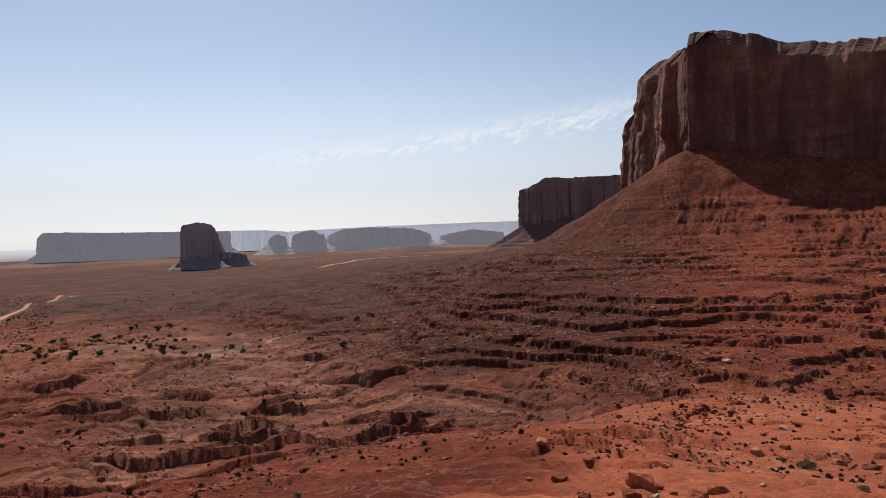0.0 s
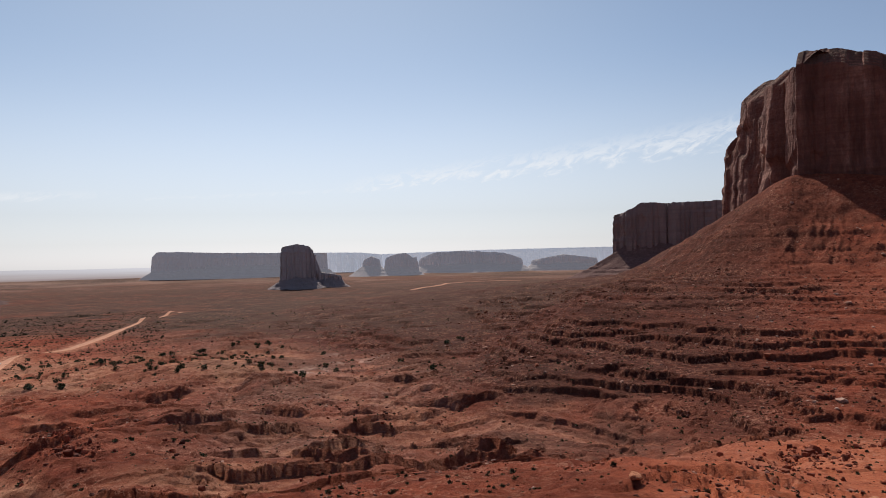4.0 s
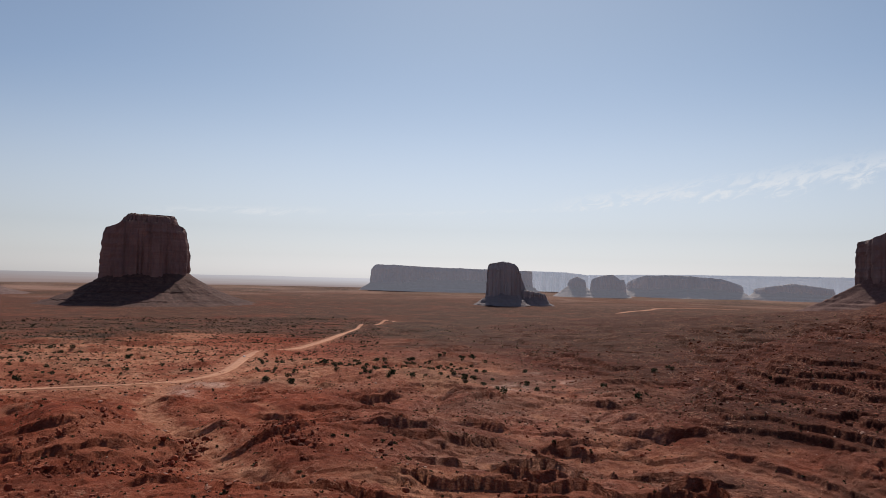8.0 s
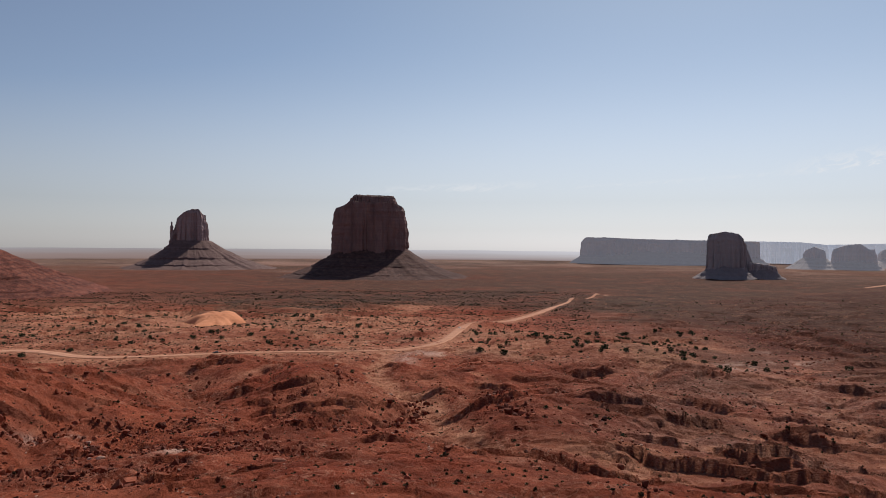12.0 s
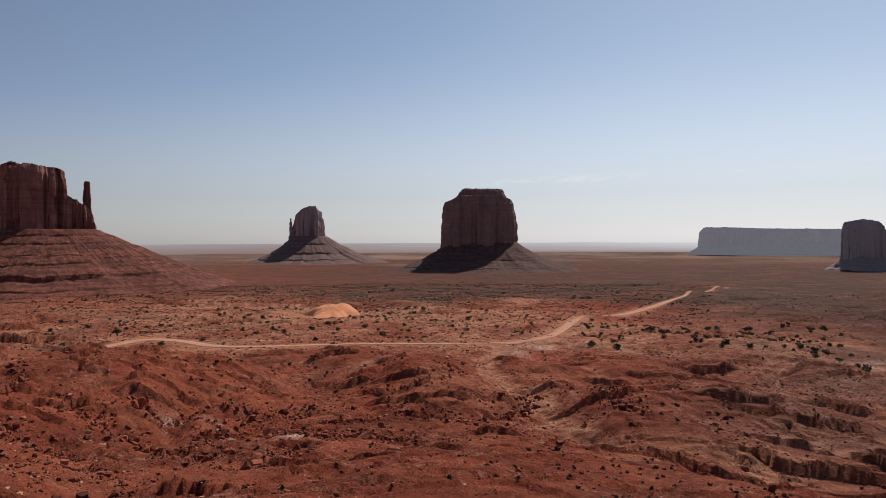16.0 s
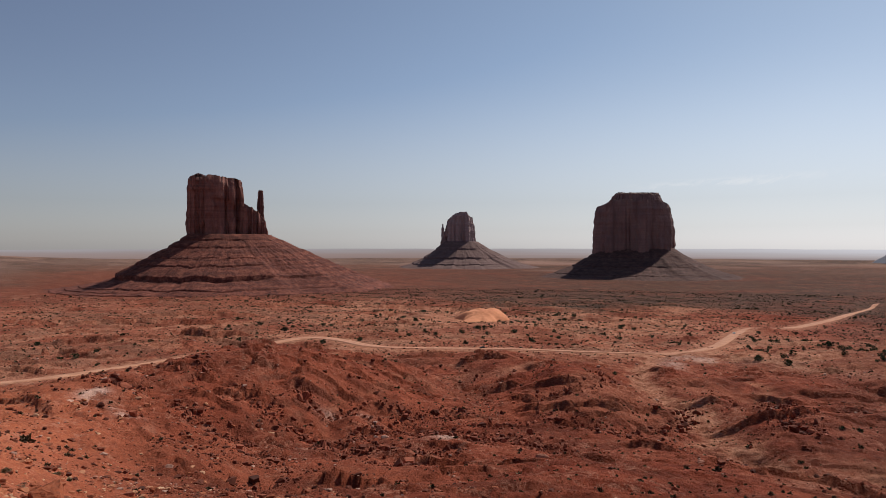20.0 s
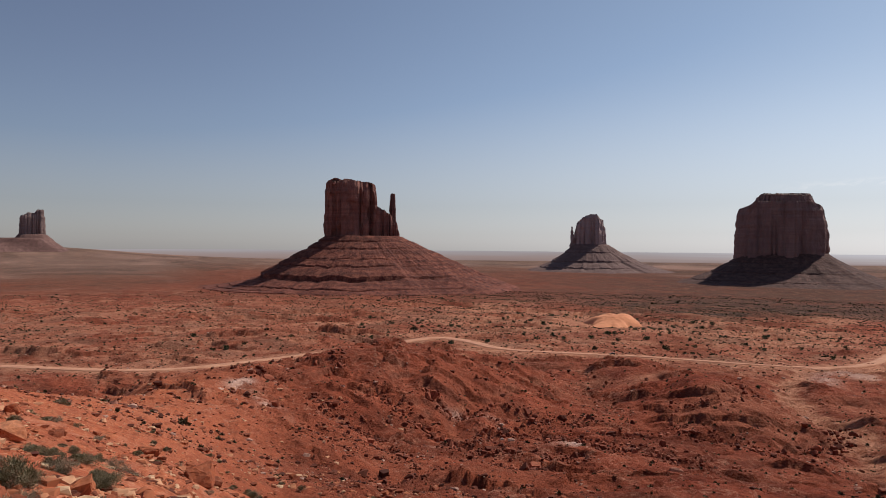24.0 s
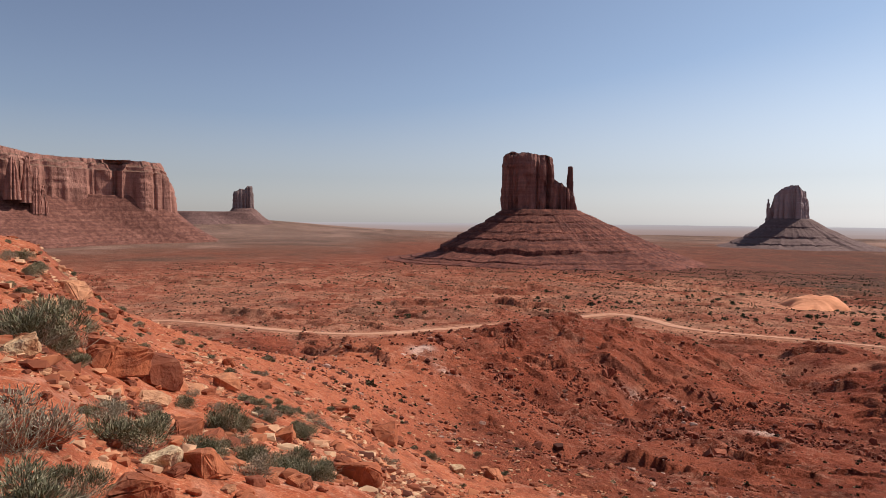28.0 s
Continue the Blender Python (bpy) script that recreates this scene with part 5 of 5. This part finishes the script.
def put_stone(az, r, size, pale=False):
    ob = new("boulder" if size > 0.7 else "rock", (CREAM if pale else STONES)[rng.randrange(3 if pale else 9)])
    p = on_ground(az, r, 0.04 * size)
    ob.matrix_world = pose(p.x, p.y, p.z, rng.uniform(-14, 14), rng.uniform(-14, 14), rng.uniform(0, 360)) @ Matrix.Diagonal((size, size, size, 1))
    kind = "boulder" if size > 0.7 else "rock"
    if pale:
        return tagged(ob, "pale cream sandstone %s lying on red soil" % kind, kind)
    if size > 0.7:
        return tagged(ob, "weathered red sandstone boulder resting on the slope", kind, "boulders on the slope")
    return tagged(ob, "angular red sandstone rock lying on red soil", kind, "rocks on the slope")


# the large ones on the hillside left of the lookout: az, r, size
for az, r, size in ((115.4, 12.8, 0.85), (113.2, 14.2, 0.8), (116.9, 14.6, 0.6), (111.6, 15.5, 0.55), (112.6, 14.6, 0.6), (110.4, 17.5, 0.8), (118.9, 13.2, 0.6),
                    (118.3, 33, 1.3), (107.2, 40, 0.8), (109.1, 7.0, 0.42), (114.2, 5.6, 0.34), (119.9, 6.2, 0.36), (119.4, 12.4, 0.55), (112.9, 12.0, 0.45),
                    (94.4, 36, 1.7), (93.6, 37.5, 0.9), (85.0, 42, 1.1), (84.0, 42.5, 0.9), (98.3, 44, 0.9), (110.6, 9.5, 0.5), (108.2, 9.8, 0.42)):
    put_stone(az, r, size)
# and on the bench below the great mesa
for az, r, size in ((-15.5, 52, 1.5),
                    (-20.0, 48, 1.7), (-26.5, 50, 1.3), (-31.5, 33, 1.3), (-33, 34, 0.8), (-9, 70, 1.6), (-32.5, 29, 0.6), (-30.5, 30, 0.5), (-29.5, 30.5, 0.55),
                    (-15.5, 63, 2.0), (-21.5, 63.5, 1.7), (-32.0, 142, 3.0), (-11.8, 96, 2.1), (-24.4, 139, 2.4), (-29.8, 138, 2.0), (-26.4, 146, 1.8), (-7.7, 105, 2.2)):
    put_stone(az, r, size)
for az, r, size in ((120.4, 17.5, 0.6), (119.4, 17.0, 0.45), (121.6, 9.6, 0.34), (112.4, 6.9, 0.30), (88.2, 39, 0.8), (101.4, 21, 0.45), (-28.5, 46, 0.6)):
    put_stone(az, r, size, True)
for k in range(280):
    az, r = rng.uniform(94, 124), math.exp(rng.uniform(math.log(5.0), math.log(60)))
    put_stone(az, r, min(0.6, rng.lognormvariate(-2.3, 0.6)) * (1 + r / 40), rng.random() < 0.02)
for k in range(40):
    put_stone(rng.uniform(-35, -6), rng.uniform(28, 85), rng.uniform(0.35, 0.9), rng.random() < 0.05)
for k in range(110):
    put_stone(rng.uniform(58, 96), rng.uniform(40, 110), rng.uniform(0.35, 1.0), rng.random() < 0.04)


def scatter(count, seed, keep, az0=-37, az1=126, r0=40, r1=900, power=1.0):
    """Random places x, y, z and distance over a fan, thinned by keep(x, y, r, az)."""
    rs = np.random.RandomState(seed)
    az = rs.uniform(az0, az1, count)
    r = np.exp(rs.uniform(math.log(r0), math.log(r1), count)) if power == 1.0 else r0 + (r1 - r0) * rs.rand(count) ** power
    x, y = -np.sin(np.radians(az)) * r, np.cos(np.radians(az)) * r
    ok = rs.rand(count) < keep(x, y, r, az)
    x, y, r = x[ok], y[ok], r[ok]
    return x, y, land(x, y)[0], r, rs


def joined(name, shapes, x, y, z, size, tall, rs, material):
    """Many small things in one mesh, each a turned and scaled copy of one of the shapes (verts, triangles)."""
    allv, allf, base = [], [], 0
    pick = rs.randint(0, len(shapes), len(x))
    turn = rs.uniform(0, 2 * np.pi, len(x))
    for k, (v, f) in enumerate(shapes):
        m = pick == k
        c, s = np.cos(turn[m])[:, None], np.sin(turn[m])[:, None]
        px = (v[None, :, 0] * c - v[None, :, 1] * s) * size[m][:, None] + x[m][:, None]
        py = (v[None, :, 0] * s + v[None, :, 1] * c) * size[m][:, None] + y[m][:, None]
        pz = v[None, :, 2] * (size[m] * tall[m])[:, None] + z[m][:, None]
        n = m.sum()
        allv.append(np.stack([px, py, pz], -1).reshape(-1, 3))
        allf.append((f[None] + (np.arange(n) * len(v))[:, None, None] + base).reshape(-1, 3))
        base += n * len(v)
    verts, tris = np.concatenate(allv), np.concatenate(allf)
    mesh = bpy.data.meshes.new(name)
    mesh.vertices.add(len(verts))
    mesh.vertices.foreach_set("co", verts.astype(np.float32).ravel())
    mesh.loops.add(tris.size)
    mesh.loops.foreach_set("vertex_index", tris.ravel().astype(np.int32))
    mesh.polygons.add(len(tris))
    mesh.polygons.foreach_set("loop_start", np.arange(0, tris.size, 3, dtype=np.int32))
    mesh.update(calc_edges=True)
    mesh.shade_flat()
    mesh.materials.append(material)
    return new(name, mesh)


def tri_shape(mesh):
    mesh.calc_loop_triangles()
    return np.array([v.co[:] for v in mesh.vertices]), np.array([t.vertices[:] for t in mesh.loop_triangles])


CHIPS = [tri_shape(stone_mesh("chip", 80 + k, rng.uniform(0.5, 0.95), rng.uniform(1, 1.5), 13, False)) for k in range(8)]


def bushel(seed, leaves, spread=0.5, tall=0.75, leaf=0.3):
    """A low clump of leaf-shaped triangles, about a metre across."""
    rs = np.random.RandomState(seed)
    v, f = [], []
    for k in range(leaves):
        a, e = rs.uniform(0, 2 * np.pi), rs.uniform(0.1, 1.45)
        tip = np.array([math.cos(a) * math.cos(e) * spread, math.sin(a) * math.cos(e) * spread, math.sin(e) * tall]) * rs.uniform(0.75, 1.1)
        side = np.cross(tip, rs.normal(size=3))
        side *= leaf / (np.linalg.norm(side) + 1e-9) * 0.5
        foot = tip * rs.uniform(0.1, 0.35)
        v += [foot - side, foot + side, tip]
        f.append((3 * k, 3 * k + 1, 3 * k + 2))
    return np.array(v), np.array(f)


# loose stones below the ledges and on the talus
def stony(x, y, r, az):
    out = step(0.10, 0.26, fractal(az * 4.4, r * 2.0, 42, 4, 7)) * 0.95 * step(0.03, 0.12, np.abs(fractal(x, y, 150, 4, 3))) + 0.03 + 0.3 * step(55, 68, az) * (1 - step(300, 420, r))
    return np.clip(out * (1 - 0.3 * (1 - step(-12, 4, az)) * (1 - step(200, 300, r))), 0, 1)


x, y, z, r, rs = scatter(64000, 3, stony, r0=90, r1=900)
size = np.minimum(rs.lognormal(-1.05, 0.65, len(x)) * (0.4 + r / 300), 2.6)
tagged(joined("rubble", CHIPS, x, y, z - 0.05 * size, size, np.ones(len(x)), rs, M_RUBBLE), "loose red sandstone rubble strewn below the ledges", "rubble", kind="stuff")
x, y, z, r, rs = scatter(105000, 4, lambda x, y, r, az: 0.75 * step(-0.2, 0.2, fractal(x, y, 3, 3, 2)) * (1 - 0.45 * step(40, 110, r)) * step(0, 1, (az - 62 - 12 * step(60, 150, r)) / 14), 62, 125, 4, 240)
size = np.minimum(rs.lognormal(-3.0, 0.8, len(x)), 0.28) * (0.75 + r / 32)
tagged(joined("gravel", CHIPS, x, y, z - 0.1 * size, size, np.full(len(x), 0.8), rs, M_GRAVEL), "small red and tan stones littering the hillside", "gravel", kind="stuff")

def cropping(x, y, r, az):
    line = 1 - step(0.02, 0.075, np.abs(fractal(x, y, 44, 4, 6)))
    there = step(-0.15, 0.15, fractal(x, y, 75, 3, 1))
    chain = np.exp(-(near_chain(x, y) / 8.0) ** 2) * step(-0.35, 0.0, fractal(x, y, 14, 3, 5))
    return chain * 0.9 + (1 - chain) * 0.4 * line * there * (0.35 + 0.65 * step(54, 66, az)) * (1 - step(60, 110, az - 0.2 * (r - 100)) * (r < 90))


x, y, z, r, rs = scatter(230000, 12, cropping, -36, 99, 62, 520)
size = np.minimum(rs.lognormal(-1.1, 0.7, len(x)) * (0.5 + r / 260), 2.2)
size = size * (0.85 + 0.7 * np.exp(-(near_chain(x, y) / 7.0) ** 2) * (rs.rand(len(x)) < 0.35))
tagged(joined("outcrop_rubble", CHIPS, x, y, z - 0.08 * size, size, rs.uniform(1.0, 2.0, len(x)), rs, M_OUTCROP), "chains of broken dark red rock along the ledges", "rubble", kind="stuff")


def on_apron(x, y, r, az):
    return land(x, y)[3] * (0.25 + 0.75 * step(-0.1, 0.3, fractal(x, y, 50, 4, 3)))


x, y, z, r, rs = scatter(26000, 9, on_apron, -37, 6, 330, 1130, 0.8)
size = np.minimum(rs.lognormal(-0.35, 0.65, len(x)), 5.0)
tagged(joined("talus_boulders", CHIPS, x, y, z - 0.05 * size, size, np.ones(len(x)), rs, M_RUBBLE), "fallen sandstone boulders strewn over the talus slope", "boulders", kind="stuff")

# low desert shrubs, too many to count
SHRUBS = [bushel(20 + k, 18, 0.5, 0.5, 0.42) for k in range(5)]


def shrubby(x, y, r, az):
    patch = step(-0.25, 0.35, fractal(x, y, 60, 4, 2))
    sandy = step(34, 48, az) * step(450, 650, r)
    return np.clip(0.12 + 0.5 * patch + 0.4 * sandy, 0, 1) * (0.2 + 0.8 * step(200, 330, r)) * (1 - 0.7 * (1 - step(-30, 5, az)) * step(280, 400, r))


x, y, z, r, rs = scatter(46000, 6, shrubby, r0=100, r1=1500)
ok = near_line(x, y, ROAD) > 11
x, y, z, r = x[ok], y[ok], z[ok], r[ok]
size = rs.lognormal(0.0, 0.35, len(x)) * (0.75 + r / 900)
tagged(joined("desert_scrub", SHRUBS, x, y, z - 0.05, size, rs.uniform(0.8, 1.2, len(x)), rs, M_SCRUB), "low grey-green desert shrubs dotting the red plain", "scrub", kind="stuff")


x, y, z, r, rs = scatter(60000, 8, lambda x, y, r, az: (0.3 + 0.7 * step(-0.2, 0.25, fractal(x, y, 45, 4, 6))) * (1 - 0.6 * step(72, 92, az)), 30, 112, 620, 1700, 0.6)
ok = (near_line(x, y, ROAD) > 11) & (np.hypot(x - spot(61, 915).x, y - spot(61, 915).y) > 62)
x, y, z, r = x[ok], y[ok], z[ok], r[ok]
size = rs.lognormal(0.5, 0.5, len(x))
tagged(joined("valley_brush", [bushel(30 + k, 10, 0.5, 0.5, 0.5) for k in range(4)], x, y, z - 0.1, size, rs.uniform(0.7, 1.1, len(x)), rs, M_BRUSH), "dark low brush scattered over the sandy valley floor", "brush", kind="stuff")


# ---- shrubs that stand close enough to tell apart ----
def blades(name, seed, count, long, wide, spread, droop, material, parent):
    rs = random.Random(seed)
    verts, faces = [], []
    for k in range(count):
        a, e = rs.uniform(0, 6.283), rs.uniform(0.25, 1.5)
        root = Vector((rs.gauss(0, 0.10), rs.gauss(0, 0.10), 0)) * spread
        way = Vector((math.cos(a) * math.cos(e), math.sin(a) * math.cos(e), math.sin(e)))
        length = long * rs.uniform(0.55, 1.05)
        side = way.cross(Vector((rs.gauss(0, 1), rs.gauss(0, 1), rs.gauss(0, 1)))).normalized() * wide
        mid = root + way * length * 0.55
        tip = root + way * length + Vector((0, 0, -droop * length * rs.random()))
        n = len(verts)
        verts += [root - side * 0.5, root + side * 0.5, mid - side, mid + side, tip]
        faces += [(n, n + 1, n + 3, n + 2), (n + 2, n + 3, n + 4)]
    mesh = bpy.data.meshes.new(name)
    mesh.from_pydata([v[:] for v in verts], [], faces)
    return part(name, mesh, material, parent)


def leafage(name, seed, count, material, parent):
    """A fuzzy dome of narrow leaves in several lobes."""
    rs = random.Random(seed)
    lobes = []
    for k in range(7):
        a, out = rs.uniform(0, 6.283), rs.uniform(0.0, 0.34)
        lobes.append((Vector((math.cos(a) * out, math.sin(a) * out, rs.uniform(0.12, 0.36))), rs.uniform(0.13, 0.24)))
    verts, faces = [], []
    for k in range(count):
        c, rad = lobes[rs.randrange(7)]
        way = Vector((rs.gauss(0, 1), rs.gauss(0, 1), rs.gauss(0.35, 0.8))).normalized()
        p = c + way * rad * rs.uniform(0.35, 1.0)
        way = (way * 0.6 + Vector((rs.gauss(0, 0.35), rs.gauss(0, 0.35), rs.gauss(0.7, 0.3)))).normalized()
        side = way.cross(Vector((rs.gauss(0, 1), rs.gauss(0, 1), rs.gauss(0, 1)))).normalized() * rs.uniform(0.0028, 0.006)
        tip = p + way * rs.uniform(0.035, 0.085)
        n = len(verts)
        verts += [p - side * 0.6, p + side * 0.6, (p + tip) / 2 + side, tip, (p + tip) / 2 - side]
        faces.append((n, n + 1, n + 2, n + 3, n + 4))
    mesh = bpy.data.meshes.new(name)
    mesh.from_pydata([v[:] for v in verts], [], faces)
    return part(name, mesh, material, parent)


def sage_bush(seed, green=True):
    root = new("sagebrush" if green else "dry_bush")
    blades("woody_base", seed, 240, 0.56, 0.003, 1.2, 0.1, M_DRY, root)
    leafage("foliage", seed + 1, 3600 if green else 2000, M_SAGE if green else M_DRY, root)
    tagged(root, "bushy grey-green sagebrush growing on the red slope" if green else "straw-coloured dry bush on the red slope", "shrub", "shrubs on the slope")
    return root


def stand(ob, az, r, size, tall=1.0):
    p = on_ground(az, r, 0.02)
    ob.matrix_world = pose(p.x, p.y, p.z, rng.uniform(-8, 8), rng.uniform(-8, 8), rng.uniform(0, 360)) @ Matrix.Diagonal((size, size, size * tall, 1))
    return ob


def copy_scaled(ob, az, r, size, tall=1.0):
    c = copy_thing(ob, Matrix.Identity(4))
    return stand(c, az, r, size, tall)


BUSHES = [sage_bush(300 + 7 * k, k != 3) for k in range(5)]
SPOTS = [(114.9, 7.4, 0.80), (120.8, 10.8, 1.25), (119.2, 11.6, 1.0), (122.4, 6.0, 0.85), (121.6, 4.8, 0.7), (118.2, 5.3, 0.5), (107.6, 11.0, 0.75), (106.2, 11.3, 0.5),
         (105.2, 7.6, 0.5), (101.3, 12.5, 0.55), (108.1, 8.4, 0.32), (121.5, 33, 0.9), (120.3, 35, 0.9), (122.5, 30, 0.8), (121.0, 27, 0.8), (99.9, 9.2, 0.4), (105.0, 9.8, 0.45),
         (90.4, 40, 1.1), (94.0, 26, 0.9), (110.4, 12.6, 0.45), (118.5, 26, 0.9), (119.0, 23, 0.7), (-29.0, 33, 1.3), (-28.0, 34, 1.0), (-24.5, 44, 0.9), (-27.7, 128, 3.0), (-26.2, 132, 1.7)]
for k, (az, r, size) in enumerate(SPOTS):
    (stand if k < 5 else (lambda b, *a: copy_scaled(b, *a)))(BUSHES[k % 5], az, r, size * 1.15, rng.uniform(0.8, 1.0))
for k in range(235):
    az = rng.uniform(96, 124) if k < 85 else rng.uniform(70, 124) if k < 200 else rng.uniform(-35, 20)
    r = math.exp(rng.uniform(math.log(8 if az > 98 else 32), math.log(95)))
    copy_scaled(BUSHES[rng.randrange(5)], az, r, rng.uniform(0.3, 0.75) * (0.8 + r / 80), rng.uniform(0.6, 0.95))


# ---- junipers ----
def juniper(seed):
    rs = random.Random(seed)
    root = new("juniper")
    bm = bmesh.new()
    lobes = []
    for k in range(4):
        a, out = rs.uniform(0, 6.28), rs.uniform(0.15, 0.5)
        top = Vector((math.cos(a) * out, math.sin(a) * out, rs.uniform(0.24, 0.55)))
        lobes.append((top, rs.uniform(0.28, 0.42)))
        m = Matrix.Translation(top * 0.5) @ top.to_track_quat("Z", "Y").to_matrix().to_4x4()
        bmesh.ops.create_cone(bm, cap_ends=True, segments=5, radius1=0.06, radius2=0.02, depth=top.length, matrix=m)
    mesh = bpy.data.meshes.new("trunk")
    bm.to_mesh(mesh)
    bm.free()
    part("trunk", mesh, M_BARK, root)
    verts, faces = [], []
    for k in range(190):
        c, rad = lobes[rs.randrange(4)]
        way = Vector((rs.gauss(0, 1), rs.gauss(0, 1), rs.gauss(0, 0.8))).normalized()
        p = c + way * rad * rs.uniform(0.55, 1.1)
        u = way.cross(Vector((rs.gauss(0, 1), rs.gauss(0, 1), rs.gauss(0, 1)))).normalized() * rs.uniform(0.05, 0.10)
        w = (way + u * 4).normalized() * rs.uniform(0.08, 0.16)
        n = len(verts)
        verts += [p - u - w * 0.4, p + u - w * 0.4, p + u * 0.6 + w, p - u * 0.6 + w]
        faces.append((n, n + 1, n + 2, n + 3))
    mesh = bpy.data.meshes.new("crown")
    mesh.from_pydata([v[:] for v in verts], [], faces)
    part("crown", mesh, M_JUNIPER, root)
    return tagged(root, "dark green juniper bush on sandy red ground", "juniper", "junipers on the flats")


JUNIPERS = [juniper(500 + k) for k in range(4)]
made = 0
for az0, az1, r0, r1, count in ((21, 40, 560, 800, 125), (38, 58, 640, 1000, 40), (56, 70, 680, 1050, 66), (70, 82, 640, 980, 22), (5, 22, 500, 700, 14), (82, 100, 560, 900, 10), (18, 60, 210, 420, 12)):
    for k in range(count):
        az, r = rng.uniform(az0, az1), math.sqrt(rng.uniform(r0 * r0, r1 * r1))
        p = spot(az, r)
        if near_line(np.array([p.x]), np.array([p.y]), ROAD)[0] < 12 or (58.4 < az < 63.4 and 880 < r < 975):
            continue
        size = rng.uniform(2.2, 5.2) if r > 450 else rng.uniform(1.2, 2.4)
        if made < 4:
            stand(JUNIPERS[made], az, r, size)
        else:
            copy_scaled(JUNIPERS[rng.randrange(4)], az, r, size, rng.uniform(0.75, 1.1))
        made += 1

# ---- cars on the dirt road ----
def paint(name, color, rough=0.35, metal=0.0):
    n = Nodes(name, rough)
    n.bsdf.inputs["Metallic"].default_value = metal
    return n.done(n.mix(n.ramp(n.noise(0.8, 4), (0.45, 0.0), (0.7, 0.35)), color, (0.35, 0.2, 0.13)))


M_WHITE, M_DARK = paint("dusty_white_paint", (0.75, 0.74, 0.72)), paint("dusty_dark_paint", (0.05, 0.05, 0.055))
M_TYRE, M_GLASS = paint("rubber", (0.03, 0.03, 0.03), 0.8), paint("tinted_window", (0.02, 0.025, 0.03), 0.08)


def shell(name, sections, material, parent):
    """A body lofted through cross-sections (y, half_width, z_low, z_high)."""
    bm = bmesh.new()
    loops = []
    for yy, w, lo, hi in sections:
        loops.append([bm.verts.new(c) for c in ((-w, yy, lo), (w, yy, lo), (w, yy, hi * 0.7 + lo * 0.3), (w * 0.88, yy, hi), (-w * 0.88, yy, hi), (-w, yy, hi * 0.7 + lo * 0.3))])
    for a, b in zip(loops, loops[1:]):
        for k in range(6):
            bm.faces.new((a[k], a[(k + 1) % 6], b[(k + 1) % 6], b[k]))
    bm.faces.new(loops[0][::-1])
    bm.faces.new(loops[-1])
    bmesh.ops.recalc_face_normals(bm, faces=bm.faces)
    mesh = bpy.data.meshes.new(name)
    bm.to_mesh(mesh)
    bm.free()
    return part(name, mesh, material, parent)


def car(label, material, az, r, turn):
    root = new("car")
    shell("body", [(-2.3, 0.80, 0.45, 0.95), (-2.1, 0.92, 0.35, 1.05), (0.9, 0.94, 0.35, 1.08), (2.1, 0.90, 0.35, 0.95), (2.35, 0.78, 0.42, 0.75)], material, root)
    shell("cabin", [(-2.2, 0.76, 1.0, 1.35), (-1.8, 0.78, 1.0, 1.75), (0.2, 0.78, 1.0, 1.78), (1.0, 0.74, 1.0, 1.1)], material, root)
    shell("windscreen", [(0.24, 0.70, 1.08, 1.70), (1.02, 0.68, 1.06, 1.12)], M_GLASS, root).location = (0, 0.03, 0.03)
    for side in (-1, 1):
        shell("side_window", [(-1.6, 0.02, 1.18, 1.66), (0.25, 0.02, 1.18, 1.66)], M_GLASS, root).location = (side * 0.78, 0, 0)
        for yy in (-1.4, 1.4):
            bm = bmesh.new()
            bmesh.ops.create_cone(bm, cap_ends=True, segments=18, radius1=0.36, radius2=0.36, depth=0.24, matrix=pose(0, 0, 0, 0, 90, 0))
            mesh = bpy.data.meshes.new("wheel")
            bm.to_mesh(mesh)
            bm.free()
            part("wheel", mesh, M_TYRE, root).location = (side * 0.84, yy, 0.36)
    p = spot(az, r)
    z = land_z(p.x, p.y) + 0.45
    root.matrix_world = pose(p.x, p.y, z, 0, 0, turn)
    return tagged(root, label, "car")


car("dark dusty off-road car driving on the dirt road", M_DARK, 60.8, 600, 60.8 + 92)
car("white dusty off-road car driving on the dirt road", M_WHITE, 40.9, 812, 20)
car("white dusty car half hidden behind the ridge road", M_WHITE, 78.9, 661, 75)
